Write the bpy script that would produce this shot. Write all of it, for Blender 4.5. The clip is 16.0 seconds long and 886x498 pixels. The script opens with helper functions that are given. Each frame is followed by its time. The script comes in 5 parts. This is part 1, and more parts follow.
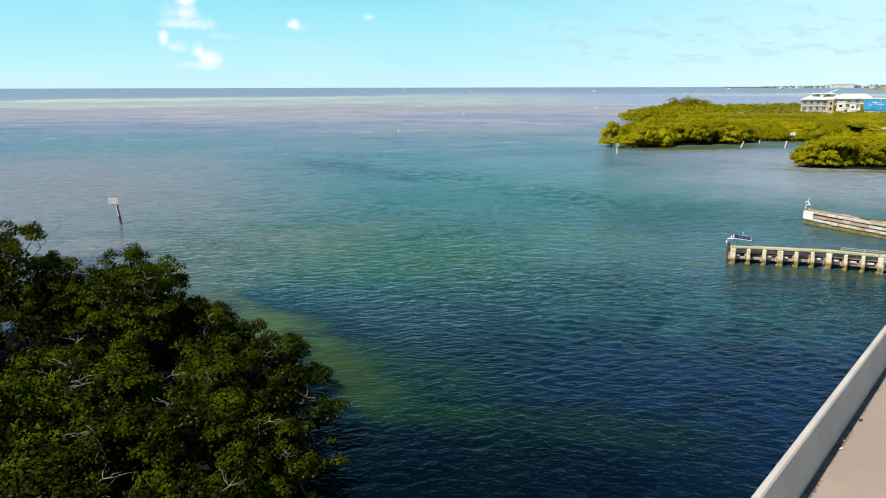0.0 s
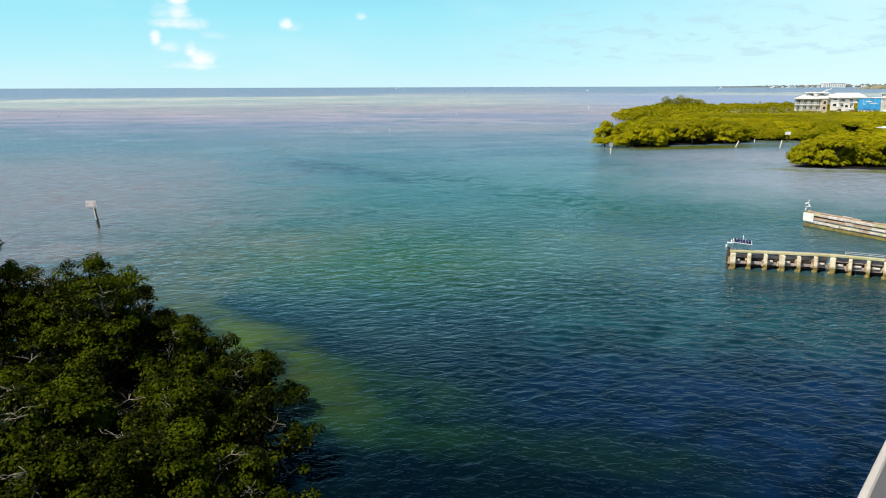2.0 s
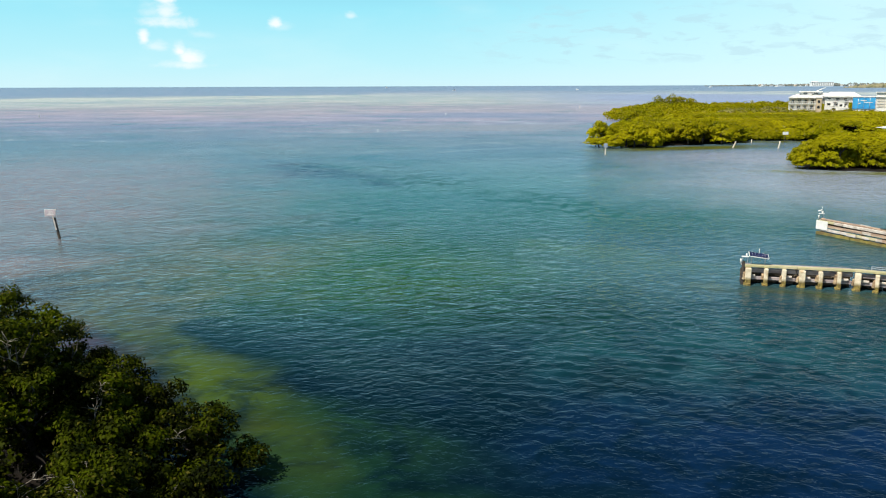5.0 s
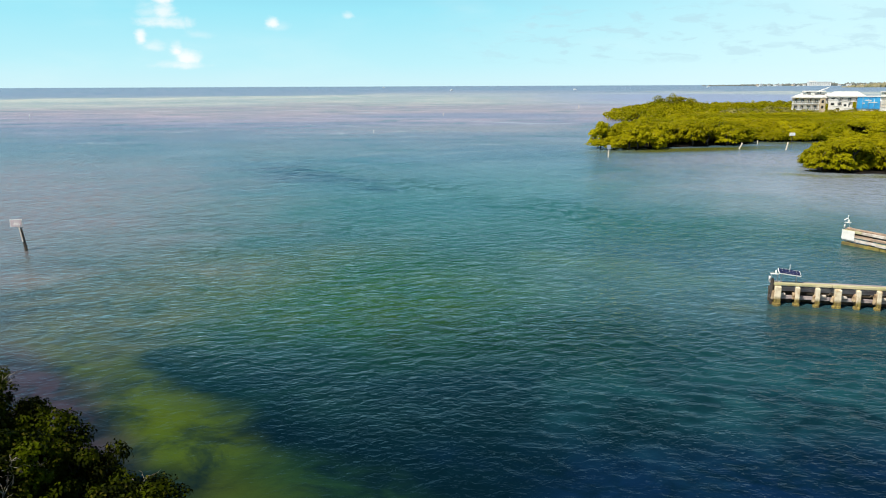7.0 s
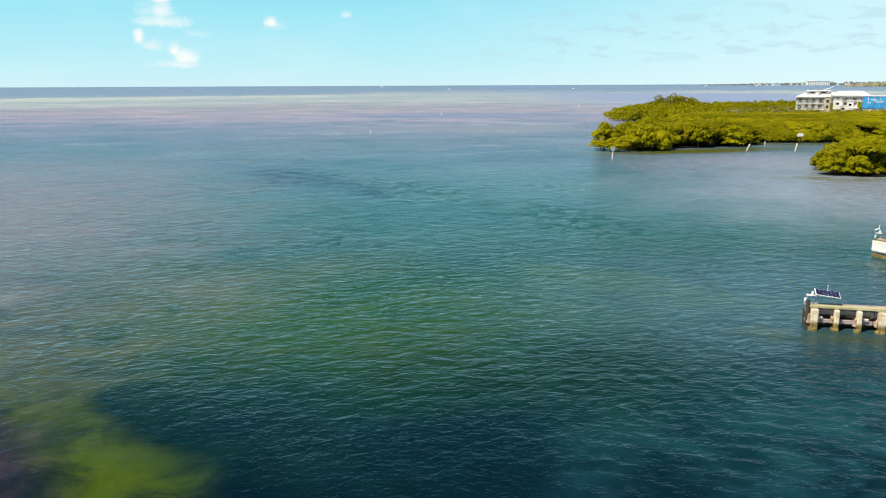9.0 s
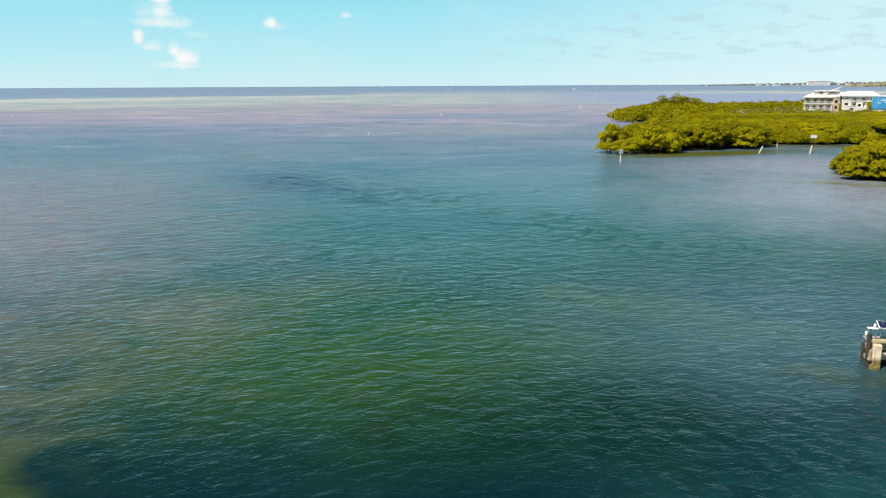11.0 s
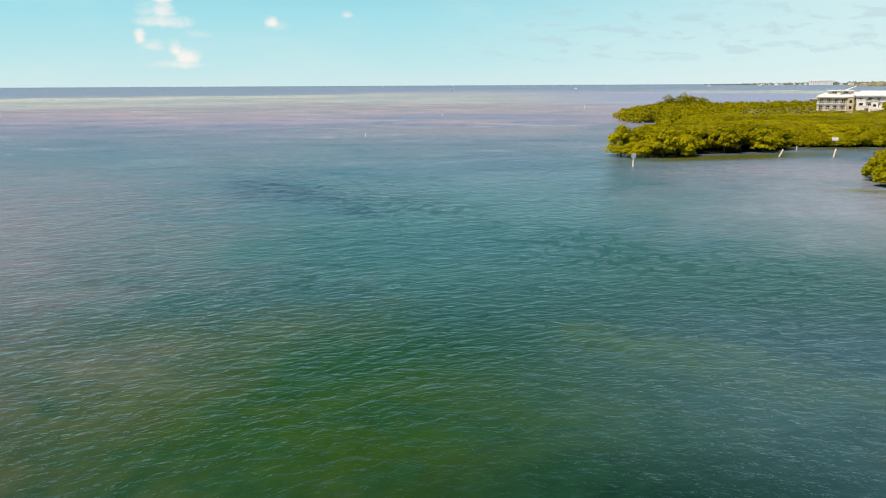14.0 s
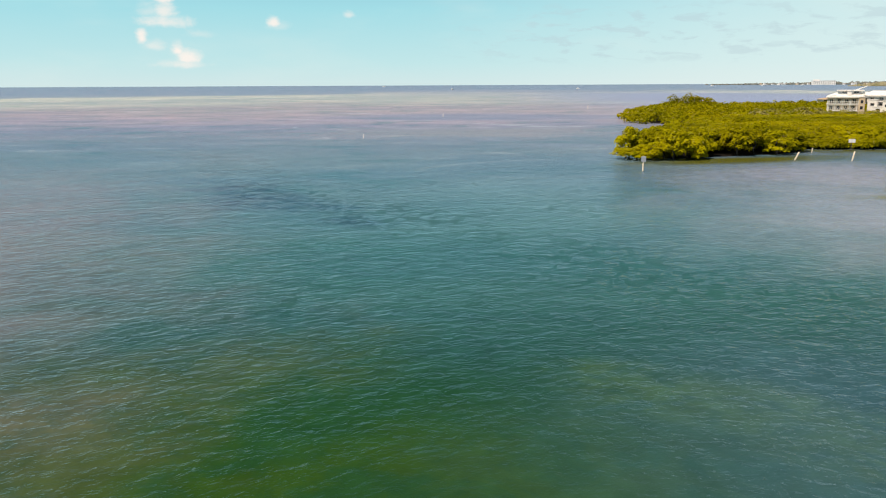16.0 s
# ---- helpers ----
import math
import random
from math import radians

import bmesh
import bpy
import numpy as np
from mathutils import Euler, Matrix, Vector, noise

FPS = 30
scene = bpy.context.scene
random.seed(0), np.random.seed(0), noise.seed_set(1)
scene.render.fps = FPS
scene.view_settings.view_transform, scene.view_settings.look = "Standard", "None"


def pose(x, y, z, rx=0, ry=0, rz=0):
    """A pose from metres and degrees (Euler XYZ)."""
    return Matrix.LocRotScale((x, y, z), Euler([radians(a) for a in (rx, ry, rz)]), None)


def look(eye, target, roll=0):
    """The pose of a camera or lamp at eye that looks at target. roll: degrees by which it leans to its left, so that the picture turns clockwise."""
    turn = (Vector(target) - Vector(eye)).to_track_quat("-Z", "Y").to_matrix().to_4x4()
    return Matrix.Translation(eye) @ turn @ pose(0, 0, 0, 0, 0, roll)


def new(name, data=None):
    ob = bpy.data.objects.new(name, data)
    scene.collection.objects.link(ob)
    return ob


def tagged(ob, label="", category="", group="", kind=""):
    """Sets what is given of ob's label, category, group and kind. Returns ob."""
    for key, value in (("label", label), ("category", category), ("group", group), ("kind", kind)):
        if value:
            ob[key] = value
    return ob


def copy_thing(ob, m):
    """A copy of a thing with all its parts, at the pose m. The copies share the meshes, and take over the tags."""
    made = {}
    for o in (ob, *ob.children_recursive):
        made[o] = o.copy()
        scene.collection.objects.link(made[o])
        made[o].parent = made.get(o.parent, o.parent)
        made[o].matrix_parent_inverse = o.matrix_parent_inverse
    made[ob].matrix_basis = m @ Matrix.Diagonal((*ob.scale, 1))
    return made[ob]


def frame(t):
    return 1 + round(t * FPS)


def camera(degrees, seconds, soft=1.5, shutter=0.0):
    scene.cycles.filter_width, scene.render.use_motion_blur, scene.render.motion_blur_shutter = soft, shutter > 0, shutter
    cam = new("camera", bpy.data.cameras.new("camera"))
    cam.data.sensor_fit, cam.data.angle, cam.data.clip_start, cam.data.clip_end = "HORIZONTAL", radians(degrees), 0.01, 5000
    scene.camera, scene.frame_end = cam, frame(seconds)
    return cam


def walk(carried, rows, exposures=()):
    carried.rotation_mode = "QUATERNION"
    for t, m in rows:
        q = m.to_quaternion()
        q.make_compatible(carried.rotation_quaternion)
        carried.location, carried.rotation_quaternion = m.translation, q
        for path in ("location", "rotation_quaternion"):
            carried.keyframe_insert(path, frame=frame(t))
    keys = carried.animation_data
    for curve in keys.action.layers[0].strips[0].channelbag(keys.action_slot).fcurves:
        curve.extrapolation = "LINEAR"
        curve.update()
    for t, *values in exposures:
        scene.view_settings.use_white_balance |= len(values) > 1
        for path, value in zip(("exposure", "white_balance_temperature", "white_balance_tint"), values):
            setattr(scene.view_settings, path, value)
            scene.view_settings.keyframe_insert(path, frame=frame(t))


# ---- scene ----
cam = camera(59.48, 16.0, soft=1.1)

# seconds, place, tilt, roll, turn
PATH = [
    (0, 0.000, 0.000, 14.000, 78.076, -0.142, 1.534),
    (0.5, 0.092, 0.630, 13.969, 78.085, -0.119, 1.432),
    (1, 0.177, 1.243, 13.931, 78.054, -0.143, 1.306),
    (1.5, 0.244, 1.906, 13.884, 78.042, -0.165, 1.173),
    (2, 0.304, 2.584, 13.879, 78.052, -0.187, 1.034),
    (2.5, 0.385, 3.287, 13.885, 78.032, -0.195, 0.898),
    (3, 0.445, 3.997, 13.876, 78.057, -0.183, 0.753),
    (3.5, 0.453, 4.769, 13.859, 78.011, -0.188, 0.603),
    (4, 0.429, 5.715, 13.881, 77.966, -0.199, 0.469),
    (6.5, 0.375, 12.153, 13.870, 78.007, -0.228, 0.172),
    (7, 0.375, 13.427, 13.837, 77.980, -0.253, 0.126),
    (7.5, 0.385, 14.696, 13.801, 77.994, -0.244, 0.088),
    (8, 0.405, 16.009, 13.815, 77.985, -0.253, 0.044),
    (8.5, 0.440, 17.355, 13.826, 77.943, -0.256, 0.017),
    (9, 0.408, 18.713, 13.833, 77.930, -0.257, -0.000),
    (11.5, 0.314, 26.595, 13.729, 77.974, -0.315, 0.004),
    (12, 0.338, 28.117, 13.702, 77.985, -0.317, 0.016),
    (12.5, 0.377, 29.632, 13.703, 77.990, -0.320, 0.024),
    (13, 0.427, 31.145, 13.712, 77.966, -0.319, 0.058),
    (13.5, 0.488, 32.668, 13.728, 77.945, -0.298, 0.064),
    (14, 0.524, 34.215, 13.689, 77.930, -0.291, 0.085),
    (14.5, 0.561, 35.791, 13.648, 77.926, -0.291, 0.100),
    (15, 0.622, 37.390, 13.634, 77.926, -0.280, 0.133),
    (15.5, 0.695, 39.021, 13.633, 77.925, -0.273, 0.157),
    (16, 0.769, 40.670, 13.626, 77.918, -0.279, 0.193),
]
walk(cam, [(t, pose(x, y, z, rx, 0, rz) @ pose(0, 0, 0, 0, 0, lean)) for t, x, y, z, rx, lean, rz in PATH],
     exposures=[(0, 0.25, 6500, 10), (4, 0.25, 6500, 10), (9, 0.20, 6600, 12), (12.5, 0.11, 6850, 15), (16, 0.08, 7300, 19)])

# ---- world, sun ----
SUN_AZ, SUN_EL = radians(232), radians(55)
sun_dir = Vector((math.sin(SUN_AZ) * math.cos(SUN_EL), math.cos(SUN_AZ) * math.cos(SUN_EL), math.sin(SUN_EL)))
sun_data = bpy.data.lights.new("sun", "SUN")
sun_data.energy, sun_data.angle, sun_data.color = 5.0, radians(0.6), (1.0, 0.93, 0.80)
sun = new("sun", sun_data)
sun.matrix_world = look(sun_dir * 300, (0, 0, 0))


class Nodes:
    """A small helper round one node tree."""

    def __init__(self, tree):
        self.t = tree
        tree.nodes.clear()

    def add(self, kind, ins=(), **props):
        n = self.t.nodes.new(kind)
        for k, v in props.items():
            if k == "operation":
                n.operation = v
            elif k == "blend_type":
                n.blend_type = v
            elif k == "data_type":
                n.data_type = v
            elif k == "noise_dimensions":
                n.noise_dimensions = v
            elif k == "sky_type":
                n.sky_type = v
            elif k == "feature":
                n.feature = v
            elif k == "distribution":
                n.distribution = v
        for k, v in dict(ins).items():
            self.put(n, k, v)
        return n

    def put(self, n, k, v):
        if isinstance(v, bpy.types.NodeSocket):
            self.t.links.new(v, n.inputs[k])
        elif isinstance(v, bpy.types.Node):
            self.t.links.new(v.outputs[0], n.inputs[k])
        else:
            n.inputs[k].default_value = v

    def math(self, op, a, b=0.0, c=0.0, clamp=False):
        n = self.add("ShaderNodeMath", {0: a, 1: b, 2: c}, operation=op)
        n.use_clamp = clamp
        return n.outputs[0]

    def step(self, v, lo, hi):
        n = self.t.nodes.new("ShaderNodeMapRange")
        n.interpolation_type = "SMOOTHSTEP"
        for k, x in ((0, v), (1, lo), (2, hi), (3, 0.0), (4, 1.0)):
            self.put(n, k, x)
        return n.outputs[0]

    def mix(self, fac, a, b, blend="MIX"):
        n = self.t.nodes.new("ShaderNodeMix")
        n.data_type, n.blend_type = "RGBA", blend
        self.put(n, 0, fac), self.put(n, 6, a), self.put(n, 7, b)
        return n.outputs[2]

    def noise(self, vec, scale, detail=4.0, rough=0.55, warp=0.0):
        n = self.add("ShaderNodeTexNoise", {"Vector": vec, "Scale": scale, "Detail": detail, "Roughness": rough, "Distortion": warp})
        return n.outputs[0]

    def scaled(self, vec, sx, sy, sz):
        return self.add("ShaderNodeVectorMath", {0: vec, 1: (sx, sy, sz)}, operation="MULTIPLY").outputs[0]

    def ramp(self, fac, stops):
        n = self.add("ShaderNodeValToRGB", {0: fac})
        while len(n.color_ramp.elements) < len(stops):
            n.color_ramp.elements.new(0.5)
        for e, (p, c) in zip(n.color_ramp.elements, stops):
            e.position, e.color = p, (*c, 1)
        return n.outputs[0]


def rgb(c):
    return (*c, 1.0)


world = bpy.data.worlds.new("sky")
scene.world = world
world.use_nodes = True
w = Nodes(world.node_tree)
sky = w.add("ShaderNodeTexSky", sky_type="NISHITA")
sky.sun_disc, sky.sun_elevation, sky.sun_rotation = False, SUN_EL, SUN_AZ
sky.altitude, sky.air_density, sky.dust_density, sky.ozone_density = 0, 1.0, 0.6, 2.5
way = w.add("ShaderNodeTexCoord").outputs[0]
sep = w.add("ShaderNodeSeparateXYZ", {0: way})
az = w.math("ARCTAN2", sep.outputs[0], sep.outputs[1])
el = sep.outputs[2]
flat = w.add("ShaderNodeCombineXYZ", {0: az, 1: w.math("MULTIPLY", el, 1.6), 2: 0.0}).outputs[0]
puff = w.noise(flat, 40.0, 6.0, 0.6, 0.3)


def cloud(a, e, ra, re, weight):
    """How far a heap cloud round azimuth a and height e, in degrees, covers the sky; its foot is flat."""
    da = w.math("DIVIDE", w.math("SUBTRACT", az, radians(a)), radians(ra))
    up = w.math("SUBTRACT", el, math.sin(radians(e)))
    de = w.math("MAXIMUM", w.math("DIVIDE", up, radians(re)), w.math("DIVIDE", up, radians(-re * 0.55)))
    r = w.math("ADD", w.math("MULTIPLY", da, da), w.math("MULTIPLY", de, de))
    body = w.math("SUBTRACT", 1.0, w.math("SQRT", r))
    return w.math("MULTIPLY", w.step(w.math("ADD", body, w.math("MULTIPLY", w.math("SUBTRACT", puff, 0.5), 2.0)), -0.25, 0.95), weight)


cover = None
HEAPS = [(-19.3, 4.05, 1.9, 0.6, 0.75), (-19.2, 4.75, 1.0, 0.9, 0.8), (-19.2, 5.65, 0.75, 0.8, 1.0), (-20.0, 4.75, 1.2, 0.8, 0.35),
         (-20.7, 2.95, 0.42, 0.8, 1.0), (-20.1, 2.55, 0.9, 0.5, 0.5),
         (-18.5, 2.25, 0.45, 0.6, 1.0), (-17.8, 1.7, 1.1, 0.65, 0.95), (-18.3, 1.3, 1.9, 0.45, 0.65),
         (-16.9, 3.3, 0.9, 0.4, 0.30), (-11.95, 4.15, 0.5, 0.45, 0.95), (-11.5, 3.9, 0.9, 0.5, 0.25), (-6.8, 4.7, 0.5, 0.35, 0.55)]
for spot in HEAPS:
    c = cloud(*spot)
    cover = c if cover is None else w.math("MAXIMUM", cover, c)
streak = w.noise(w.scaled(flat, 1.0, 2.3, 1.0), 24.0, 5.0, 0.6, 0.4)
right = w.step(az, radians(-4), radians(10))
low = w.math("MULTIPLY", w.step(el, 0.018, 0.035), w.math("SUBTRACT", 1.0, w.step(el, 0.07, 0.11)))
thin = w.math("MULTIPLY", w.math("MULTIPLY", w.step(streak, 0.50, 0.64), low), right)
wisps = w.math("MULTIPLY", w.step(w.noise(w.scaled(flat, 1.0, 2.0, 1.0), 5.0, 4.0), 0.45, 0.8), 0.35)
haze = w.ramp(w.math("MULTIPLY", el, 2.0), [(0.0, (6.4, 9.4, 10.1)), (0.05, (5.2, 9.2, 10.1)), (0.18, (3.4, 8.4, 9.8)), (0.31, (2.3, 5.7, 8.0)), (0.5, (1.5, 4.2, 6.6)), (0.8, (0.7, 2.0, 3.8)), (1.0, (0.32, 0.95, 1.9))])
clear = w.mix(w.math("SUBTRACT", 0.95, w.math("MULTIPLY", w.step(el, 0.16, 0.6), 0.08)), sky.outputs[0], haze)
pale = w.math("MULTIPLY", w.math("MULTIPLY", w.step(az, radians(-6), radians(34)), 0.55), w.math("SUBTRACT", 1.0, w.step(el, 0.04, 0.35)))
base = w.mix(pale, clear, rgb((8.6, 10.5, 10.7)))
veil = w.mix(w.math("MULTIPLY", wisps, 0.8), base, rgb((7.3, 9.6, 9.9)))
grey = w.mix(w.math("MULTIPLY", thin, 0.42), veil, rgb((4.9, 7.1, 8.2)))
full = w.mix(w.math("MULTIPLY", cover, 0.85), grey, rgb((10.6, 10.5, 10.2)))
w.add("ShaderNodeOutputWorld", {0: w.add("ShaderNodeBackground", {0: full, 1: 0.085})})


# ---- materials ----
def surface(name, colour_of, rough=0.7, metal=0.0, bump=0.0, bump_scale=20.0, spec=0.4, object_space=True):
    """A principled material; colour_of(n, place) gives the base colour's socket."""
    m = bpy.data.materials.new(name)
    m.use_nodes = True
    n = Nodes(m.node_tree)
    tc = n.add("ShaderNodeTexCoord").outputs[3] if object_space else n.add("ShaderNodeNewGeometry").outputs[0]
    p = n.add("ShaderNodeBsdfPrincipled", {"Base Color": colour_of(n, tc), "Metallic": metal, "Specular IOR Level": spec})
    wear = n.noise(tc, bump_scale * 0.4, 4.0)
    n.put(p, "Roughness", n.math("ADD", rough - 0.08, n.math("MULTIPLY", wear, 0.16)))
    if bump:
        b = n.add("ShaderNodeBump", {"Height": n.noise(tc, bump_scale, 6.0, 0.65), "Strength": bump, "Distance": 0.02})
        n.put(p, "Normal", b.outputs[0])
    n.add("ShaderNodeOutputMaterial", {0: p})
    return m


def two_tone(a, b, scale, grain=40.0, lo=0.35, hi=0.65, stretch=(1, 1, 1)):
    def colour(n, tc):
        v = n.scaled(tc, *stretch)
        big = n.mix(n.step(n.noise(v, scale, 5.0), lo, hi), rgb(a), rgb(b))
        fine = n.noise(v, grain, 4.0, 0.7)
        k = n.math("ADD", 0.78, n.math("MULTIPLY", fine, 0.44))
        return n.mix(1.0, big, n.add("ShaderNodeCombineColor", {0: k, 1: k, 2: k}).outputs[0], "MULTIPLY")
    return colour


def plain(a):
    return two_tone(a, tuple(x * 0.8 for x in a), 3.0)


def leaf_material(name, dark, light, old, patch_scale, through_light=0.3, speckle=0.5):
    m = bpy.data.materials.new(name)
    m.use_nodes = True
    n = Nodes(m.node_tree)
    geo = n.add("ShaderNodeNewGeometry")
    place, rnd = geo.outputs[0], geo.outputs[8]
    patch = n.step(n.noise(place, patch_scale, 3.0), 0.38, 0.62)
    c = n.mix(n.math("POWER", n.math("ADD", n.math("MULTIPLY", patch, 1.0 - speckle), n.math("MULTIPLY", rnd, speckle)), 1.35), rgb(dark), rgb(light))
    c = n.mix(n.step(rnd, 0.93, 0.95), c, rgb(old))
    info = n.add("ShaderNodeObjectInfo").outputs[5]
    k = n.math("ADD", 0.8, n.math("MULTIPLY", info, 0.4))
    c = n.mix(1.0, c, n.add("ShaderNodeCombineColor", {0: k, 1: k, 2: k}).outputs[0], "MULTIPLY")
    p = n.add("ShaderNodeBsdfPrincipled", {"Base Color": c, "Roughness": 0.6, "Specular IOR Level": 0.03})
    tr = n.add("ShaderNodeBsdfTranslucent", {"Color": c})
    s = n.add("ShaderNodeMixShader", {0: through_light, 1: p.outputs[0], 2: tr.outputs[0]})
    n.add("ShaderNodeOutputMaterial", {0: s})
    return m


# beds and depths of the bottom, with painted reflections and rip tone: centre, half lengths, turn, strength, colour
BANK_BEDS = [
    (16.0, 33.0, 15.0, 11.5, 20, 0.8, (0.003, 0.019, 0.063)),
    (2.0, 25.5, 10.0, 7.0, 0, 0.75, (0.001, 0.006, 0.008)),
    (-17.0, 50.2, 11.0, 1.9, 132, 0.8, (0.056, 0.092, 0.014)),
    (-9.8, 42.4, 7.0, 2.2, 134, 0.85, (0.056, 0.092, 0.008)),
    (-6.2, 36.2, 4.5, 2.0, 128, 0.7, (0.044, 0.066, 0.010)),
    (-4.2, 38.4, 7.0, 2.2, 146, 0.5, (0.014, 0.05, 0.018)),
    (-4.0, 33.8, 7.5, 2.4, 150, 0.6, (0.010, 0.042, 0.018)),
    (5.0, 30.5, 7.0, 2.2, 170, 0.5, (0.004, 0.018, 0.008)),
]
NEAR_BEDS = [
    (-4.0, 65.0, 22.0, 13.0, -4, 0.8, (0.011, 0.060, 0.017)),
    (17.0, 48.5, 12.0, 7.5, 5, 0.85, (0.009, 0.054, 0.066)),
    (-9.0, 50.5, 9.0, 6.0, 150, 0.4, (0.006, 0.034, 0.030)),
    (-6.0, 57.5, 13.0, 4.0, 8, 0.25, (0.030, 0.062, 0.004)),
    (-38.0, 66.0, 10.0, 6.0, 0, 0.7, (0.17, 0.145, 0.135)),
]
SHOAL_BEDS_RIP_TONE = [
    (-15.0, 57.0, 12.0, 3.6, 24, 0.4, (0.024, 0.064, 0.034)),
    (7.0, 56.0, 9.5, 7.0, 0, 0.7, (0.002, 0.019, 0.012)),
    (-14.0, 75.0, 14.0, 6.0, 10, 0.35, (0.050, 0.088, 0.020)),
    (-21.0, 63.0, 12.0, 10.0, 0, 0.65, (0.065, 0.082, 0.038)),
    (-2.0, 65.0, 17.0, 6.0, 8, 0.7, (0.024, 0.064, 0.006)),
    (15.0, 70.0, 12.0, 2.8, -36, 0.6, (0.046, 0.100, 0.002)),
    (-18.0, 46.6, 8.0, 1.9, 132, 0.85, (0.042, 0.034, 0.05)),
    (25.0, 68.0, 21.0, 13.0, 0, 0.5, (0.05, 0.122, 0.172)),
    (-18.0, 125.0, 26.0, 16.0, 0, 0.35, (0.012, 0.07, 0.11)),
    # darkness of the rip's steep wave faces, put into the water colour
    (-21.0, 134.0, 19.5, 6.5, 126, 0.85, (0.012, 0.055, 0.10)),
]
FAR_BEDS_REFLECTIONS = [
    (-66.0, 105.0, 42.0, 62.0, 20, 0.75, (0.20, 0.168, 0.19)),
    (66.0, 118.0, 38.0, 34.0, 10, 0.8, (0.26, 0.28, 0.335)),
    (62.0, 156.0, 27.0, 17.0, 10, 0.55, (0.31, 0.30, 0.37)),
    # olive mangrove reflections painted on the water along the island and spit shores
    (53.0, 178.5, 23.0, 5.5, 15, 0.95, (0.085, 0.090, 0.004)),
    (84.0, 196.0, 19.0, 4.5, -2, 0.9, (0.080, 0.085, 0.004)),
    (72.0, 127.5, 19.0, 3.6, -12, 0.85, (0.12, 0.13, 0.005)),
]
OUTER_BEDS_REFLECTIONS = [
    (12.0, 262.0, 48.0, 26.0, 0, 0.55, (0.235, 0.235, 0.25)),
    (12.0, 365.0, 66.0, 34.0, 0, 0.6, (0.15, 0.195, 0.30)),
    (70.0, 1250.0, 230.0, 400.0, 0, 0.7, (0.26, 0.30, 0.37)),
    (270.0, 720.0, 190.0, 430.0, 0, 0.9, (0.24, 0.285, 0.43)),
    # olive pile reflections painted on the water before each pier, with some bottom growth
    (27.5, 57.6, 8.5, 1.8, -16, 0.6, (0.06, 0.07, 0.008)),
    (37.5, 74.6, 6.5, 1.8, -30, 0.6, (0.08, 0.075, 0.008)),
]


def water_material():
    m = bpy.data.materials.new("sea_water")
    m.use_nodes = True
    n = Nodes(m.node_tree)
    place = n.add("ShaderNodeNewGeometry").outputs[0]
    xyz = n.add("ShaderNodeSeparateXYZ", {0: place})
    x, y = xyz.outputs[0], xyz.outputs[1]
    warp = n.math("SUBTRACT", n.noise(place, 0.10, 6.0, 0.62, 0.4), 0.5)
    far_warp = n.math("SUBTRACT", n.noise(n.scaled(place, 0.6, 0.8, 1.0), 0.006, 7.0, 0.68, 0.6), 0.5)
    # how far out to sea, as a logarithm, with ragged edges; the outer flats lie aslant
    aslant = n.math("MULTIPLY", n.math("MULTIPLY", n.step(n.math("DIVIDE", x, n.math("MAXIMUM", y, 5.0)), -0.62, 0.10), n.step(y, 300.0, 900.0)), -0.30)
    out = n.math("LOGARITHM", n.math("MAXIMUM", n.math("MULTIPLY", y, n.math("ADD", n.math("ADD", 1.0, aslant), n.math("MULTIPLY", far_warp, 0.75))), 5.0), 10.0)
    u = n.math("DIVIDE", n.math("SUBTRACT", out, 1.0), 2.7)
    # grey-lilac sky reflection is partly put into these colours, more so far out
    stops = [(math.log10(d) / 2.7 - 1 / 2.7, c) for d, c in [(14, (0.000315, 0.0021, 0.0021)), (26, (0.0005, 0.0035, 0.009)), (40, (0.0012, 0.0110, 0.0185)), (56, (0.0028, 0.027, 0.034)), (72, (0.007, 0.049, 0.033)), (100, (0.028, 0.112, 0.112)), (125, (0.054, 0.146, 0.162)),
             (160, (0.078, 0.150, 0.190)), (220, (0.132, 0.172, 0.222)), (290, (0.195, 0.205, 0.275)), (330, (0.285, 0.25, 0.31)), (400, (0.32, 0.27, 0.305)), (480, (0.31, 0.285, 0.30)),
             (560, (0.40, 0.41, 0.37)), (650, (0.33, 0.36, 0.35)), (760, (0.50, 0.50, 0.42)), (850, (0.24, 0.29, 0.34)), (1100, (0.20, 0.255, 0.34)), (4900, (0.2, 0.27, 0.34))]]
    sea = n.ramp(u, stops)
    # current streaks and patches
    streaks = n.step(n.noise(n.scaled(place, 0.35, 1.0, 1.0), 0.045, 5.0, 0.6, 0.8), 0.42, 0.66)
    sea = n.mix(n.math("MULTIPLY", streaks, 0.45), sea, n.mix(1.0, sea, rgb((0.55, 0.75, 0.95)), "MULTIPLY"))
    off = n.step(y, 70.0, 150.0)
    mottle = n.noise(n.scaled(place, 0.55, 1.0, 1.0), 0.055, 7.0, 0.72, 0.5)
    pale_patch = n.math("MULTIPLY", n.math("MULTIPLY", n.step(mottle, 0.50, 0.66), off), 0.75)
    sea = n.mix(pale_patch, sea, n.mix(1.0, sea, rgb((1.4, 1.28, 1.26)), "MULTIPLY"))
    weedy = n.math("MULTIPLY", n.math("MULTIPLY", n.step(mottle, 0.48, 0.36), off), 0.7)
    sea = n.mix(weedy, sea, n.mix(1.0, sea, rgb((0.35, 0.75, 0.72)), "MULTIPLY"))
    thread = n.math("ABSOLUTE", n.math("SUBTRACT", n.noise(n.scaled(place, 0.6, 1.0, 1.0), 0.011, 4.0, 0.55, 0.6), 0.5))
